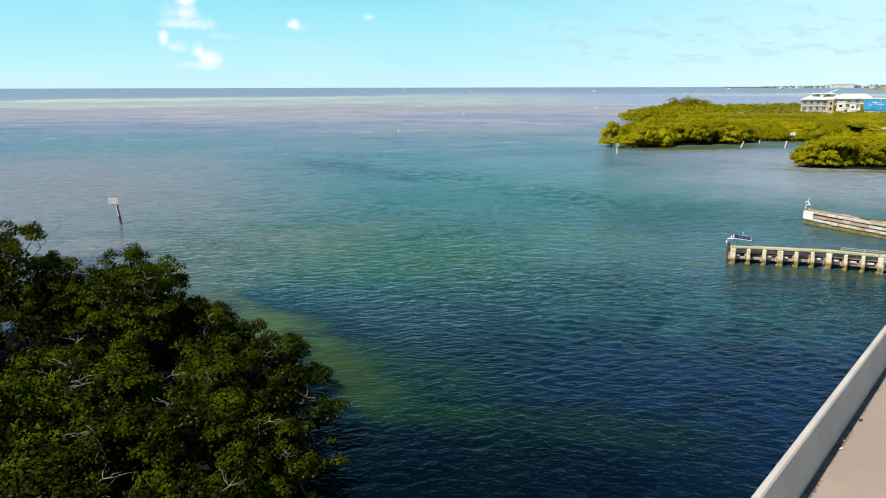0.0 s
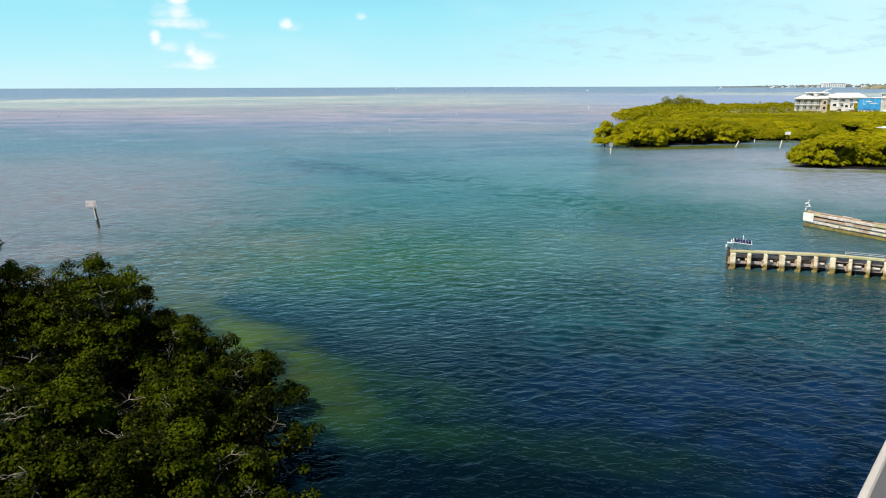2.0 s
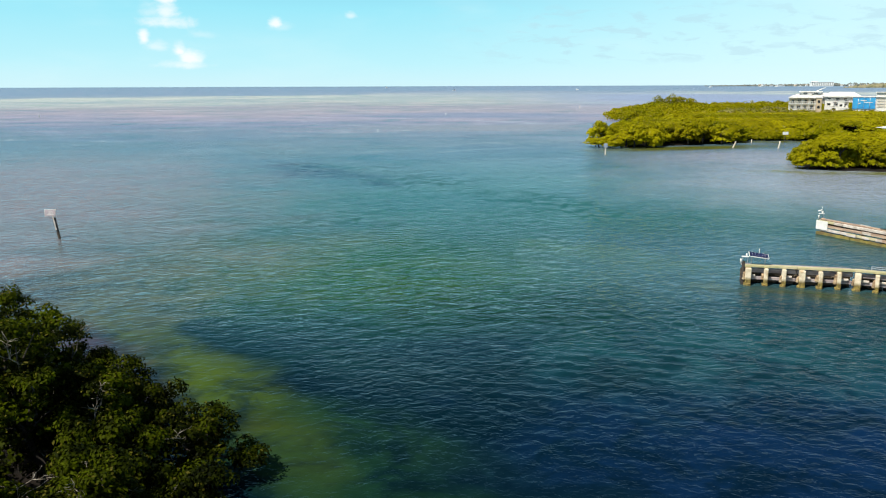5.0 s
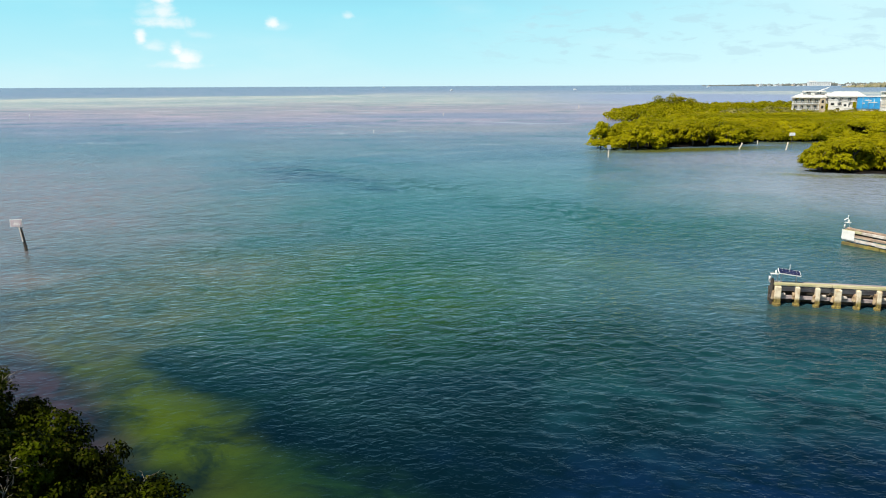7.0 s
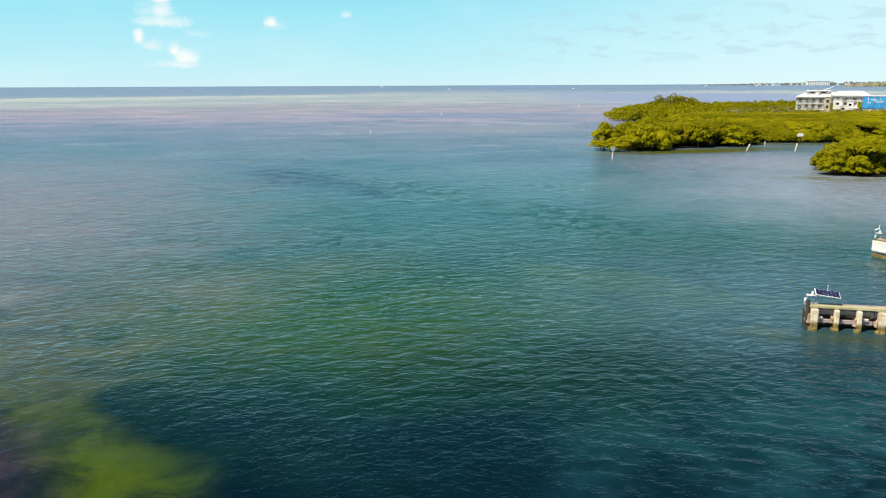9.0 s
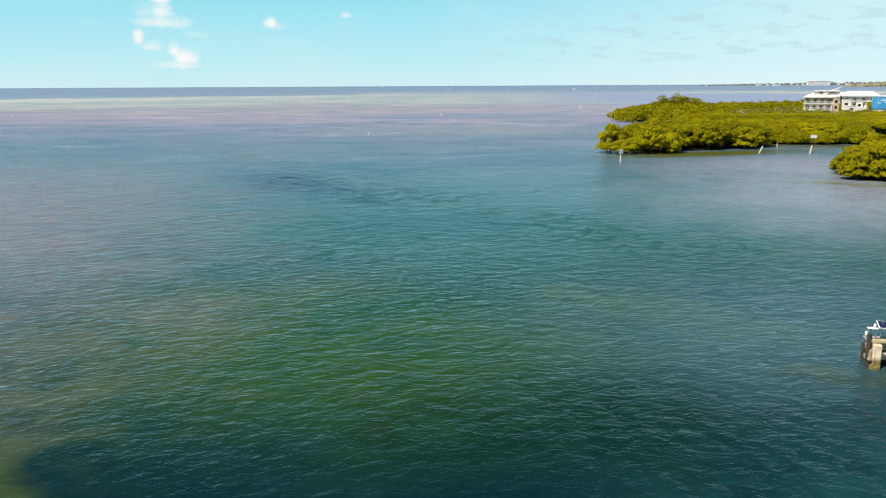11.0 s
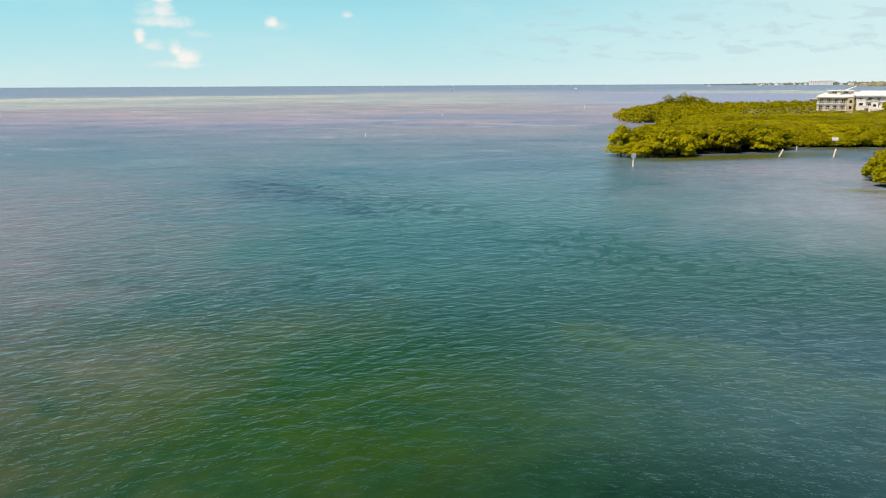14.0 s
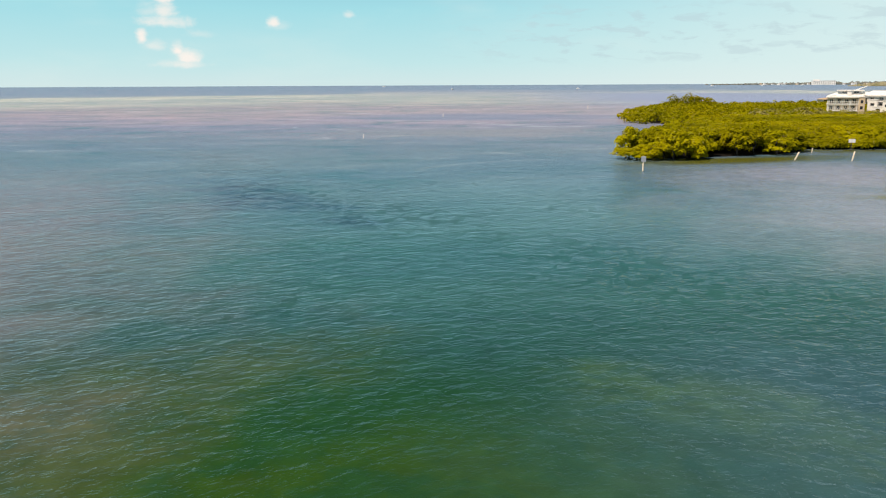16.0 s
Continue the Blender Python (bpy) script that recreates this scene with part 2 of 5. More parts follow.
    foam = n.math("MULTIPLY", n.math("MULTIPLY", n.step(thread, 0.006, 0.0), n.step(y, 120.0, 240.0)), n.step(mottle, 0.42, 0.6))
    sea = n.mix(n.math("MULTIPLY", foam, 0.28), sea, rgb((0.60, 0.70, 0.70)))

    def spot(cx, cy, rx, ry, turn, ragged=2.6):
        a = math.radians(turn)
        dx, dy = n.math("SUBTRACT", x, cx), n.math("SUBTRACT", y, cy)
        p = n.math("DIVIDE", n.math("ADD", n.math("MULTIPLY", dx, math.cos(a)), n.math("MULTIPLY", dy, math.sin(a))), rx)
        q = n.math("DIVIDE", n.math("SUBTRACT", n.math("MULTIPLY", dy, math.cos(a)), n.math("MULTIPLY", dx, math.sin(a))), ry)
        r = n.math("SQRT", n.math("ADD", n.math("MULTIPLY", p, p), n.math("MULTIPLY", q, q)))
        return n.math("SUBTRACT", 1.25, n.math("ADD", r, n.math("MULTIPLY", warp, ragged)))

    holes = n.math("ADD", 0.25, n.math("MULTIPLY", n.step(n.noise(place, 0.30, 6.0, 0.65, 0.7), 0.36, 0.58), 0.75))
    for cx, cy, rx, ry, turn, strength, c in BANK_BEDS + NEAR_BEDS + SHOAL_BEDS_RIP_TONE + FAR_BEDS_REFLECTIONS + OUTER_BEDS_REFLECTIONS:
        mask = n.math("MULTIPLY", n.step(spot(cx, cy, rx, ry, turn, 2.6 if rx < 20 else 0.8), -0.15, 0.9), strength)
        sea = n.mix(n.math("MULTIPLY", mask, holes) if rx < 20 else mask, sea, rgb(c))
    turned = n.add("ShaderNodeVectorRotate", {"Vector": place, "Angle": radians(-30)}).outputs[0]
    # weed and sand mottling of the bottom
    weed = n.noise(place, 0.55, 5.0, 0.62)
    k = n.math("ADD", 0.66, n.math("MULTIPLY", weed, 0.68))
    sea = n.mix(1.0, sea, n.add("ShaderNodeCombineColor", {0: k, 1: k, 2: k}).outputs[0], "MULTIPLY")
    # fine ripples on the backs of the modelled waves, in cat's-paws
    h1 = n.noise(n.scaled(turned, 0.55, 1.0, 1.0), 1.7, 3.0, 0.6, 0.4)
    across = n.add("ShaderNodeVectorRotate", {"Vector": place, "Angle": radians(12)}).outputs[0]
    h2 = n.noise(n.scaled(across, 0.6, 1.0, 1.0), 3.4, 3.0, 0.6, 0.3)
    paws = n.noise(n.scaled(turned, 0.4, 1.0, 1.0), 0.07, 4.0, 0.6, 0.6)
    far = n.step(y, 90.0, 330.0)
    chop = n.math("MULTIPLY", n.math("ADD", n.math("MULTIPLY", far, 0.45), 0.5), n.math("ADD", 0.45, n.math("MULTIPLY", paws, 1.1)))
    # groups of waves, and a tide rip of steep short chop in a winding band
    h3 = n.noise(n.scaled(turned, 0.35, 1.0, 1.0), 0.34, 3.0, 0.6, 0.5)
    h4 = n.noise(n.scaled(across, 0.5, 1.0, 1.0), 0.62, 3.0, 0.65, 0.4)
    rip = None
    for cx, cy, rx, ry, turn in ((-35, 172, 42, 9, 116), (-10, 128, 26, 9, 132), (12, 100, 15, 6, 112)):
        r = n.step(spot(cx, cy, rx, ry, turn, 1.2), 0.0, 1.2)
        rip = r if rip is None else n.math("MAXIMUM", rip, r)
    mid = n.step(y, 60.0, 130.0)
    h5 = n.math("MULTIPLY", n.math("ADD", n.noise(n.scaled(turned, 0.5, 1.0, 1.0), 0.95, 2.0, 0.5, 0.3), n.noise(n.scaled(across, 0.5, 1.0, 1.0), 0.80, 2.0, 0.5, 0.3)), n.step(y, 25.0, 60.0))
    h = n.math("ADD", n.math("ADD", n.math("MULTIPLY", h1, n.math("ADD", 1.0, n.math("MULTIPLY", n.step(y, 35.0, 80.0), 0.7))), n.math("MULTIPLY", h5, 1.1)), n.math("MULTIPLY", h2, 0.75))
    h = n.math("ADD", h, n.math("MULTIPLY", n.math("ADD", n.math("MULTIPLY", h3, 3.0), n.math("MULTIPLY", h4, 2.0)), mid))
    chop = n.math("MULTIPLY", chop, n.math("ADD", 1.0, n.math("MULTIPLY", rip, 0.7)))
    # stiller water in the lee of the piers and the bank
    piers = n.math("MAXIMUM", n.step(spot(27.0, 57.8, 9.0, 3.2, -18, 0.5), 0.0, 0.7), n.step(spot(37.0, 76.5, 7.0, 3.6, -65, 0.5), 0.0, 0.7))
    bank = n.step(spot(-13.5, 44.5, 15.0, 6.5, 132, 0.5), 0.0, 0.8)
    chop = n.math("MULTIPLY", chop, n.math("SUBTRACT", 1.0, n.math("MULTIPLY", n.math("MAXIMUM", n.math("MULTIPLY", piers, 0.5), bank), 0.6)))
    steep = n.math("MULTIPLY", rip, n.math("MULTIPLY", n.step(h4, 0.47, 0.62), 0.3))
    # short peaked wavelets whose faces stand up to the view, thickest in the rip
    peaks = n.step(n.noise(n.scaled(across, 0.95, 0.36, 1.0), 0.95, 3.0, 0.6, 0.5), 0.50, 0.66)
    crowd = n.math("ADD", n.math("MULTIPLY", n.step(paws, 0.40, 0.62), 0.19), n.math("MULTIPLY", rip, 0.46))
    steep = n.math("ADD", steep, n.math("MULTIPLY", n.math("MULTIPLY", peaks, crowd), n.step(y, 48.0, 95.0)))
    skin = n.add("ShaderNodeBump", {"Height": h, "Strength": chop, "Distance": 0.20}).outputs[0]
    # farther out the wave faces turned to the bridge hide the backs behind them
    away = n.step(y, 40.0, 115.0)
    lean = n.add("ShaderNodeCombineXYZ", {1: n.math("MULTIPLY", n.math("ADD", n.math("ADD", 0.02, steep), n.math("MULTIPLY", away, 0.09)), -1.0)}).outputs[0]
    bits = n.add("ShaderNodeSeparateXYZ", {0: n.add("ShaderNodeVectorMath", {0: skin, 1: lean}, operation="ADD").outputs[0]})
    front = n.math("SMOOTH_MIN", bits.outputs[1], n.math("SUBTRACT", 0.17, n.math("MULTIPLY", away, 0.12)), 0.08)
    skin = n.add("ShaderNodeVectorMath", {0: n.add("ShaderNodeCombineXYZ", {0: bits.outputs[0], 1: front, 2: bits.outputs[2]}).outputs[0]}, operation="NORMALIZE").outputs[0]
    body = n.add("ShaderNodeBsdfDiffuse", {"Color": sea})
    level = n.add("ShaderNodeCombineXYZ", {2: 1.0}).outputs[0]
    n.put(body, "Normal", n.add("ShaderNodeVectorMath", {0: n.add("ShaderNodeVectorMath", {0: n.scaled(skin, 0.35, 0.35, 0.35), 1: level}, operation="ADD").outputs[0]}, operation="NORMALIZE").outputs[0])
    shine = n.add("ShaderNodeBsdfGlossy", {"Color": rgb((0.87, 0.93, 1.0)), "Roughness": n.math("ADD", 0.07, n.math("MULTIPLY", far, 0.15)), "Normal": skin})
    fres = n.add("ShaderNodeFresnel", {"IOR": 1.33, "Normal": skin}).outputs[0]
    gloss = n.math("MAXIMUM", n.math("SUBTRACT", n.math("MULTIPLY", fres, 1.5), 0.140), 0.002)
    gloss = n.math("MULTIPLY", gloss, n.math("ADD", 0.62, n.math("MULTIPLY", n.step(y, 26.0, 60.0), 0.38)))
    fac = n.math("MINIMUM", gloss, n.math("SUBTRACT", 0.50, n.math("MULTIPLY", far, 0.12)))
    n.add("ShaderNodeOutputMaterial", {0: n.add("ShaderNodeMixShader", {0: fac, 1: body.outputs[0], 2: shine.outputs[0]})})
    return m


WATER = water_material()
MUD = surface("shore_mud", two_tone((0.016, 0.013, 0.011), (0.008, 0.007, 0.006), 0.8, 12.0), 0.9, bump=0.6, bump_scale=6.0, spec=0.08)
CONCRETE = surface("bridge_concrete", two_tone((0.53, 0.48, 0.445), (0.45, 0.41, 0.385), 0.7, 60.0), 0.85, bump=0.25, bump_scale=40.0)
DECK = surface("deck_concrete", two_tone((0.36, 0.285, 0.24), (0.29, 0.235, 0.20), 0.35, 30.0), 0.9, bump=0.3, bump_scale=50.0)
DARK_STRIP = surface("dark_mottled_strip", two_tone((0.11, 0.09, 0.09), (0.20, 0.16, 0.14), 4.0, 60.0), 0.95, bump=0.6, bump_scale=30.0)
BARK = surface("mangrove_bark", two_tone((0.075, 0.062, 0.05), (0.035, 0.03, 0.025), 6.0, 50.0, stretch=(1, 1, 0.3)), 0.9, bump=0.7, bump_scale=25.0)
DEADWOOD = surface("dead_grey_wood", two_tone((0.30, 0.27, 0.23), (0.18, 0.16, 0.13), 5.0, 50.0), 0.9, bump=0.4)
# shade between the tufts is put into LEAF as near-black patches
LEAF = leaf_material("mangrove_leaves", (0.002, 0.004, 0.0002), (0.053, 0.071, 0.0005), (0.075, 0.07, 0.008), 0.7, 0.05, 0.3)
# same tree kind as LEAF; its sunlit brightness is put into the colour
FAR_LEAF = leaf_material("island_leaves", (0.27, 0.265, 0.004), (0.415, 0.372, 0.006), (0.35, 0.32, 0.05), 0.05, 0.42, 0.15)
DULL_LEAF = leaf_material("dry_scrub_leaves", (0.26, 0.25, 0.05), (0.42, 0.38, 0.13), (0.46, 0.39, 0.19), 0.08, 0.35, 0.25)


def pile_colour(n, tc):
    """Pale concrete above the tide line, weed and rust-brown oysters below it."""
    z = n.add("ShaderNodeSeparateXYZ", {0: n.add("ShaderNodeNewGeometry").outputs[0]}).outputs[2]
    dry = two_tone((0.79, 0.69, 0.52), (0.52, 0.38, 0.22), 2.2, 30.0, 0.42, 0.72)(n, tc)
    edge = n.math("ADD", z, n.math("MULTIPLY", n.math("SUBTRACT", n.noise(tc, 5.0, 4.0), 0.5), 0.22))
    wet = two_tone((0.30, 0.23, 0.06), (0.14, 0.10, 0.035), 6.0, 30.0)(n, tc)
    return n.mix(n.step(edge, 0.34, 0.66), wet, dry)


RUST = surface("rust_stained_concrete", two_tone((0.50, 0.38, 0.24), (0.26, 0.17, 0.10), 3.0, 30.0), 0.9, bump=0.6, bump_scale=18.0)
PILE = surface("tidal_concrete", pile_colour, 0.85, bump=0.5, bump_scale=18.0)
TIMBER = surface("weathered_timber", two_tone((0.52, 0.38, 0.27), (0.28, 0.19, 0.14), 1.9, 30.0, stretch=(0.3, 3, 3)), 0.85, bump=0.6, bump_scale=20.0)
GREY_TIMBER = surface("grey_weathered_timber", two_tone((0.45, 0.39, 0.39), (0.25, 0.20, 0.21), 1.2, 30.0, stretch=(0.3, 3, 3)), 0.85, bump=0.6, bump_scale=20.0)
WEEDY = surface("weed_covered_timber", two_tone((0.27, 0.22, 0.05), (0.15, 0.11, 0.04), 2.0, 25.0), 0.8, bump=0.5)
TIMBER_DARK = surface("wet_dark_timber", two_tone((0.10, 0.075, 0.05), (0.05, 0.04, 0.03), 2.0, 30.0), 0.8, bump=0.5)
CAP = surface("mossy_cap_timber", two_tone((0.56, 0.50, 0.32), (0.40, 0.38, 0.20), 0.9, 20.0, stretch=(0.4, 3, 3)), 0.85, bump=0.5)
SALT = surface("salt_bleached_timber", two_tone((0.66, 0.60, 0.54), (0.46, 0.39, 0.33), 1.8, 30.0), 0.8, bump=0.4)
WHITE = surface("white_paint", two_tone((0.82, 0.81, 0.78), (0.72, 0.70, 0.66), 2.0, 20.0), 0.5)
STEEL = surface("galvanised_steel", plain((0.55, 0.56, 0.58)), 0.4, metal=0.8)
GREY = surface("grey_steel_paint", plain((0.42, 0.45, 0.50)), 0.5, metal=0.2)
CELL = surface("solar_cells", two_tone((0.015, 0.02, 0.06), (0.025, 0.03, 0.09), 8.0), 0.15, spec=0.6)
BLACK_POST = surface("tarred_post", two_tone((0.018, 0.016, 0.015), (0.05, 0.042, 0.035), 4.0, 40.0), 0.85, bump=0.5)
PALE_WOOD = surface("pale_stake", two_tone((0.66, 0.58, 0.46), (0.50, 0.43, 0.33), 3.0, 30.0), 0.85, bump=0.4)
SIGN_PINK = surface("faded_sign_face", two_tone((0.52, 0.42, 0.44), (0.44, 0.38, 0.41), 4.0), 0.6)
BLUE = surface("blue_sheeting", two_tone((0.03, 0.28, 0.62), (0.05, 0.38, 0.74), 0.4, 4.0), 0.6, bump=0.4, bump_scale=2.0)
BEIGE = surface("beige_stucco", two_tone((0.60, 0.48, 0.34), (0.52, 0.41, 0.29), 0.5, 10.0), 0.85)
CREAM = surface("cream_stucco", two_tone((0.78, 0.70, 0.58), (0.70, 0.61, 0.49), 0.5, 10.0), 0.85)
WINDOW = surface("dark_window", plain((0.03, 0.035, 0.045)), 0.12, spec=0.6)
ROOF_GREY = surface("roof_metal", two_tone((0.66, 0.67, 0.68), (0.55, 0.56, 0.58), 0.4, 6.0), 0.5)
ROOF_TAN = surface("roof_tan", plain((0.50, 0.36, 0.22)), 0.8)
# distance haze is mixed into the colours of these two woods
HAZY_GREEN = surface("hazy_far_woods", two_tone((0.10, 0.12, 0.115), (0.16, 0.165, 0.14), 0.05, 0.5), 0.9, bump=0.5, bump_scale=0.3)
HAZY_POINT_GREEN = surface("hazy_point_woods", two_tone((0.20, 0.19, 0.10), (0.27, 0.24, 0.15), 0.04, 0.5), 0.9, bump=0.5, bump_scale=0.3)


# ---- shaping helpers ----
def part(name, bm, material, parent, label="", smooth=False):
    me = bpy.data.meshes.new(name)
    bm.to_mesh(me)
    bm.free()
    me.materials.append(material)
    if smooth:
        me.shade_smooth()
    ob = new(name, me)
    ob.parent = parent
    if label:
        tagged(ob, label)
    return ob


def thing(name, x, y, z, label, category, turn=0.0, group="", kind=""):
    ob = new(name)
    ob.empty_display_size = 0.3
    ob.matrix_basis = pose(x, y, z, 0, 0, turn)
    return tagged(ob, label, category, group, kind)


def box(bm, centre, size, turn=0.0, bevel=0.0, tilt=(0, 0)):
    m = pose(*centre, tilt[0], tilt[1], turn) @ Matrix.Diagonal((*size, 1))
    r = bmesh.ops.create_cube(bm, size=1.0, matrix=m)
    if bevel:
        edges = list({e for v in r["verts"] for e in v.link_edges})
        bmesh.ops.bevel(bm, geom=edges, offset=bevel, segments=1, affect="EDGES")
    return bm


def tube(bm, points, radii, sides=7):
    """A tapered tube through the points."""
    rings, last = [], len(points) - 1
    for i, (p, r) in enumerate(zip(points, radii)):
        d = (Vector(points[min(i + 1, last)]) - Vector(points[max(i - 1, 0)])).normalized()
        a = d.orthogonal().normalized()
        b = d.cross(a)
        rings.append([bm.verts.new(Vector(p) + (a * math.cos(k * math.tau / sides) + b * math.sin(k * math.tau / sides)) * float(r)) for k in range(sides)])
    for lo, hi in zip(rings, rings[1:]):
        off = min(range(sides), key=lambda o: (lo[0].co - hi[o].co).length)
        for k in range(sides):
            bm.faces.new((lo[k], lo[(k + 1) % sides], hi[(k + 1 + off) % sides], hi[(k + off) % sides]))
    bm.faces.new(rings[0][::-1])
    bm.faces.new(rings[-1])
    return bm


def bar(name, centre, size, material, parent, turn=0.0, bevel=0.0, tilt=(0, 0), label=""):
    return part(name, box(bmesh.new(), centre, size, turn, bevel, tilt), material, parent, label)


def pole(name, points, radii, material, parent, sides=8, label=""):
    return part(name, tube(bmesh.new(), points, radii, sides), material, parent, label, smooth=True)


# ---- water, shore ground ----
def blend(v, lo, hi):
    f = np.clip((v - lo) / (hi - lo), 0.0, 1.0)
    return f * f * (3 - 2 * f)


def sea_sheet(cols=580, rows=620):
    """One sheet of water out to the horizon, closely divided and heaved into short wind waves within 400 m."""
    rng = np.random.default_rng(3)
    ys = np.concatenate([[-4900, -900, -200, -50, -10, 6], np.geomspace(16, 420, rows), [480, 600, 800, 1150, 1700, 2700, 4900]])
    us = np.concatenate([[-1, -0.2, -0.03], np.linspace(-1, 1, cols), [0.03, 0.2, 1]])
    wide = np.maximum(0.62 * ys + 8, 18.0)[:, None]
    outer = np.zeros(len(us), bool)
    outer[:3] = outer[-3:] = True
    x = np.where(outer[None, :], np.sign(us) * (wide + (4900 - wide) * np.abs(us)), us * wide)
    y = np.repeat(ys[:, None], len(us), 1)
    cell = 0.0054 * np.maximum(y, 16)
    lee = blend(np.hypot((x + 14) / 13, (y - 40) / 14), 0.7, 1.5)
    gust = 0.78 + 0.22 * np.sin(0.11 * x + 0.07 * y + 1.0 + 1.3 * np.sin(0.05 * y)) + 0.16 * np.sin(0.21 * x - 0.16 * y + 1.5 * np.sin(0.09 * x))
    # a tide rip: a winding band of steeper chop
    bend = -4 - 0.62 * (y - 127) + 5 * np.sin(y * 0.11)
    rip = np.exp(-((x - bend) / 7.5) ** 2) * blend(y, 88, 112) * (1 - blend(y, 175, 215))
    force = gust * (0.25 + 0.75 * lee) * (0.6 + 0.4 * blend(y, 26, 52)) * (1 + 1.0 * rip) * (1 - 0.55 * blend(y, 120, 380)) * (1 - blend(y, 380, 420)) * blend(y, 6, 17)
    force = force * (0.7 + 0.3 * blend(np.hypot((x - 27) / 9, (y - 57.5 + 0.3 * (x - 27)) / 4), 0.6, 1.5))
    left = 1 - blend(x, -16, 20)
    dx, dy, dz = np.zeros_like(x), np.zeros_like(x), np.zeros_like(x)
    count = 44
    for mean, share in ((-90 + 42, left), (-90 - 12, 1 - left)):
        for i in range(count):
            length = 0.45 * (2.0 / 0.45) ** ((i + rng.uniform()) / count)
            k = math.tau / length
            a = math.radians(mean + rng.normal() * 34)
            steep = 0.205 * math.sqrt(2 / count)
            amp = steep / k * force * np.sqrt(share) * blend(length / cell, 2.3, 4.5) * (1 if length < 1.4 else blend(y, 72, 125))
            phase = k * (x * math.cos(a) + y * math.sin(a)) + rng.uniform(0, math.tau)
            dz += amp * np.cos(phase)
            dx -= 0.85 * amp * math.cos(a) * np.sin(phase)
            dy -= 0.85 * amp * math.sin(a) * np.sin(phase)
    co = np.stack([x + dx, y + dy, dz], 2).reshape(-1, 3)
    r, c = x.shape
    i = (np.arange(r - 1)[:, None] * c + np.arange(c - 1)[None, :]).ravel()
    quads = np.stack([i, i + 1, i + c + 1, i + c], 1)
    me = bpy.data.meshes.new("water")
    me.vertices.add(len(co))
    me.vertices.foreach_set("co", co.ravel())
    me.loops.add(quads.size)
    me.loops.foreach_set("vertex_index", quads.ravel())
    me.polygons.add(len(quads))
    me.polygons.foreach_set("loop_start", np.arange(0, quads.size, 4))
    me.update(calc_edges=True)
    me.shade_smooth()
    me.materials.append(WATER)
    return me


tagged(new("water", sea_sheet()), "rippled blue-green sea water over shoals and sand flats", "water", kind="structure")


def shore(name, outline, height, label, rough=0.9):
    """A low bank of mud with a sloping, ragged edge."""
    rng = random.Random(len(outline) * 7 + int(outline[0][0]))
    pts = []
    for (x0, y0), (x1, y1) in zip(outline, outline[1:] + outline[:1]):
        n = max(2, int(math.hypot(x1 - x0, y1 - y0) / 2.5))
        for i in range(n):
            f = i / n
            pts.append((x0 + (x1 - x0) * f + rng.uniform(-rough, rough), y0 + (y1 - y0) * f + rng.uniform(-rough, rough)))
    cx, cy = sum(p[0] for p in pts) / len(pts), sum(p[1] for p in pts) / len(pts)
    bm = bmesh.new()
    rings = []
    for grow, z in ((0.985, -0.6), (0.965, 0.04), (0.90, height), (0.5, height * 1.2)):
        rings.append([bm.verts.new((cx + (x - cx) * grow, cy + (y - cy) * grow, z + rng.uniform(-0.04, 0.04))) for x, y in pts])
    for lo, hi in zip(rings, rings[1:]):
        for i in range(len(pts)):
            j = (i + 1) % len(pts)
            bm.faces.new((lo[i], lo[j], hi[j], hi[i]))
    mid = bm.verts.new((cx, cy, height * 1.2))
    for i in range(len(pts)):
        bm.faces.new((rings[-1][i], rings[-1][(i + 1) % len(pts)], mid))
    bmesh.ops.recalc_face_normals(bm, faces=bm.faces)
    return tagged(part(name, bm, MUD, None, smooth=True), label, "ground", kind="structure")


NEAR_SHORE = [(-8.0, 14.0), (-7.0, 22.0), (-6.5, 27.0), (-7.5, 31.5), (-10.0, 35.5), (-14.0, 40.0), (-20.0, 43.0), (-30.0, 43.0), (-36.0, 34.0), (-33.0, 16.0), (-20.0, 11.0)]
ISLAND = [(32.5, 180.5), (37, 177), (43, 178.5), (54, 182.5), (63, 187), (70, 198), (74, 202), (82, 199), (96, 198), (125, 196), (190, 205), (330, 330), (330, 460), (225, 470),
          (104, 440), (80, 384), (67, 333), (64, 312), (72, 293), (80, 282), (74, 262), (58, 225), (42, 197)]
SPIT = [(60, 143), (58, 136), (60, 133), (66, 132.5), (74, 130), (90, 126), (120, 126), (124, 160), (96, 168), (76, 160), (64, 150)]
shore("ground_near", NEAR_SHORE, 0.25, "dark wet mud bank under the mangroves", 0.4)
shore("ground_island", ISLAND, 0.25, "low muddy island ground under mangroves")
shore("ground_spit", SPIT, 0.25, "low muddy spit under dense mangroves")


# ---- bridge ----
BX, BY, DECK_Z = 5.49, 11.68, 7.4
U = Vector((0.602, 0.799, 0))
BRIDGE_TURN = math.degrees(math.atan2(U.y, U.x))
bridge = thing("bridge", BX, BY, 0, "concrete road bridge with a pale solid parapet over the channel", "bridge", BRIDGE_TURN, kind="structure")
# local x runs along the bridge, y to its left
WALL_H, TOP_W, BATTER = 0.93, 0.13, 0.05
bar("deck", (20, -4.6, DECK_Z - 0.35), (170, 9.9, 0.7), DECK, bridge, label="tan worn concrete deck")
for gy in (-8.4, -5.8, -3.2, -0.6):
    bar("girder", (20, gy, DECK_Z - 1.35), (168, 0.6, 1.3), CONCRETE, bridge)
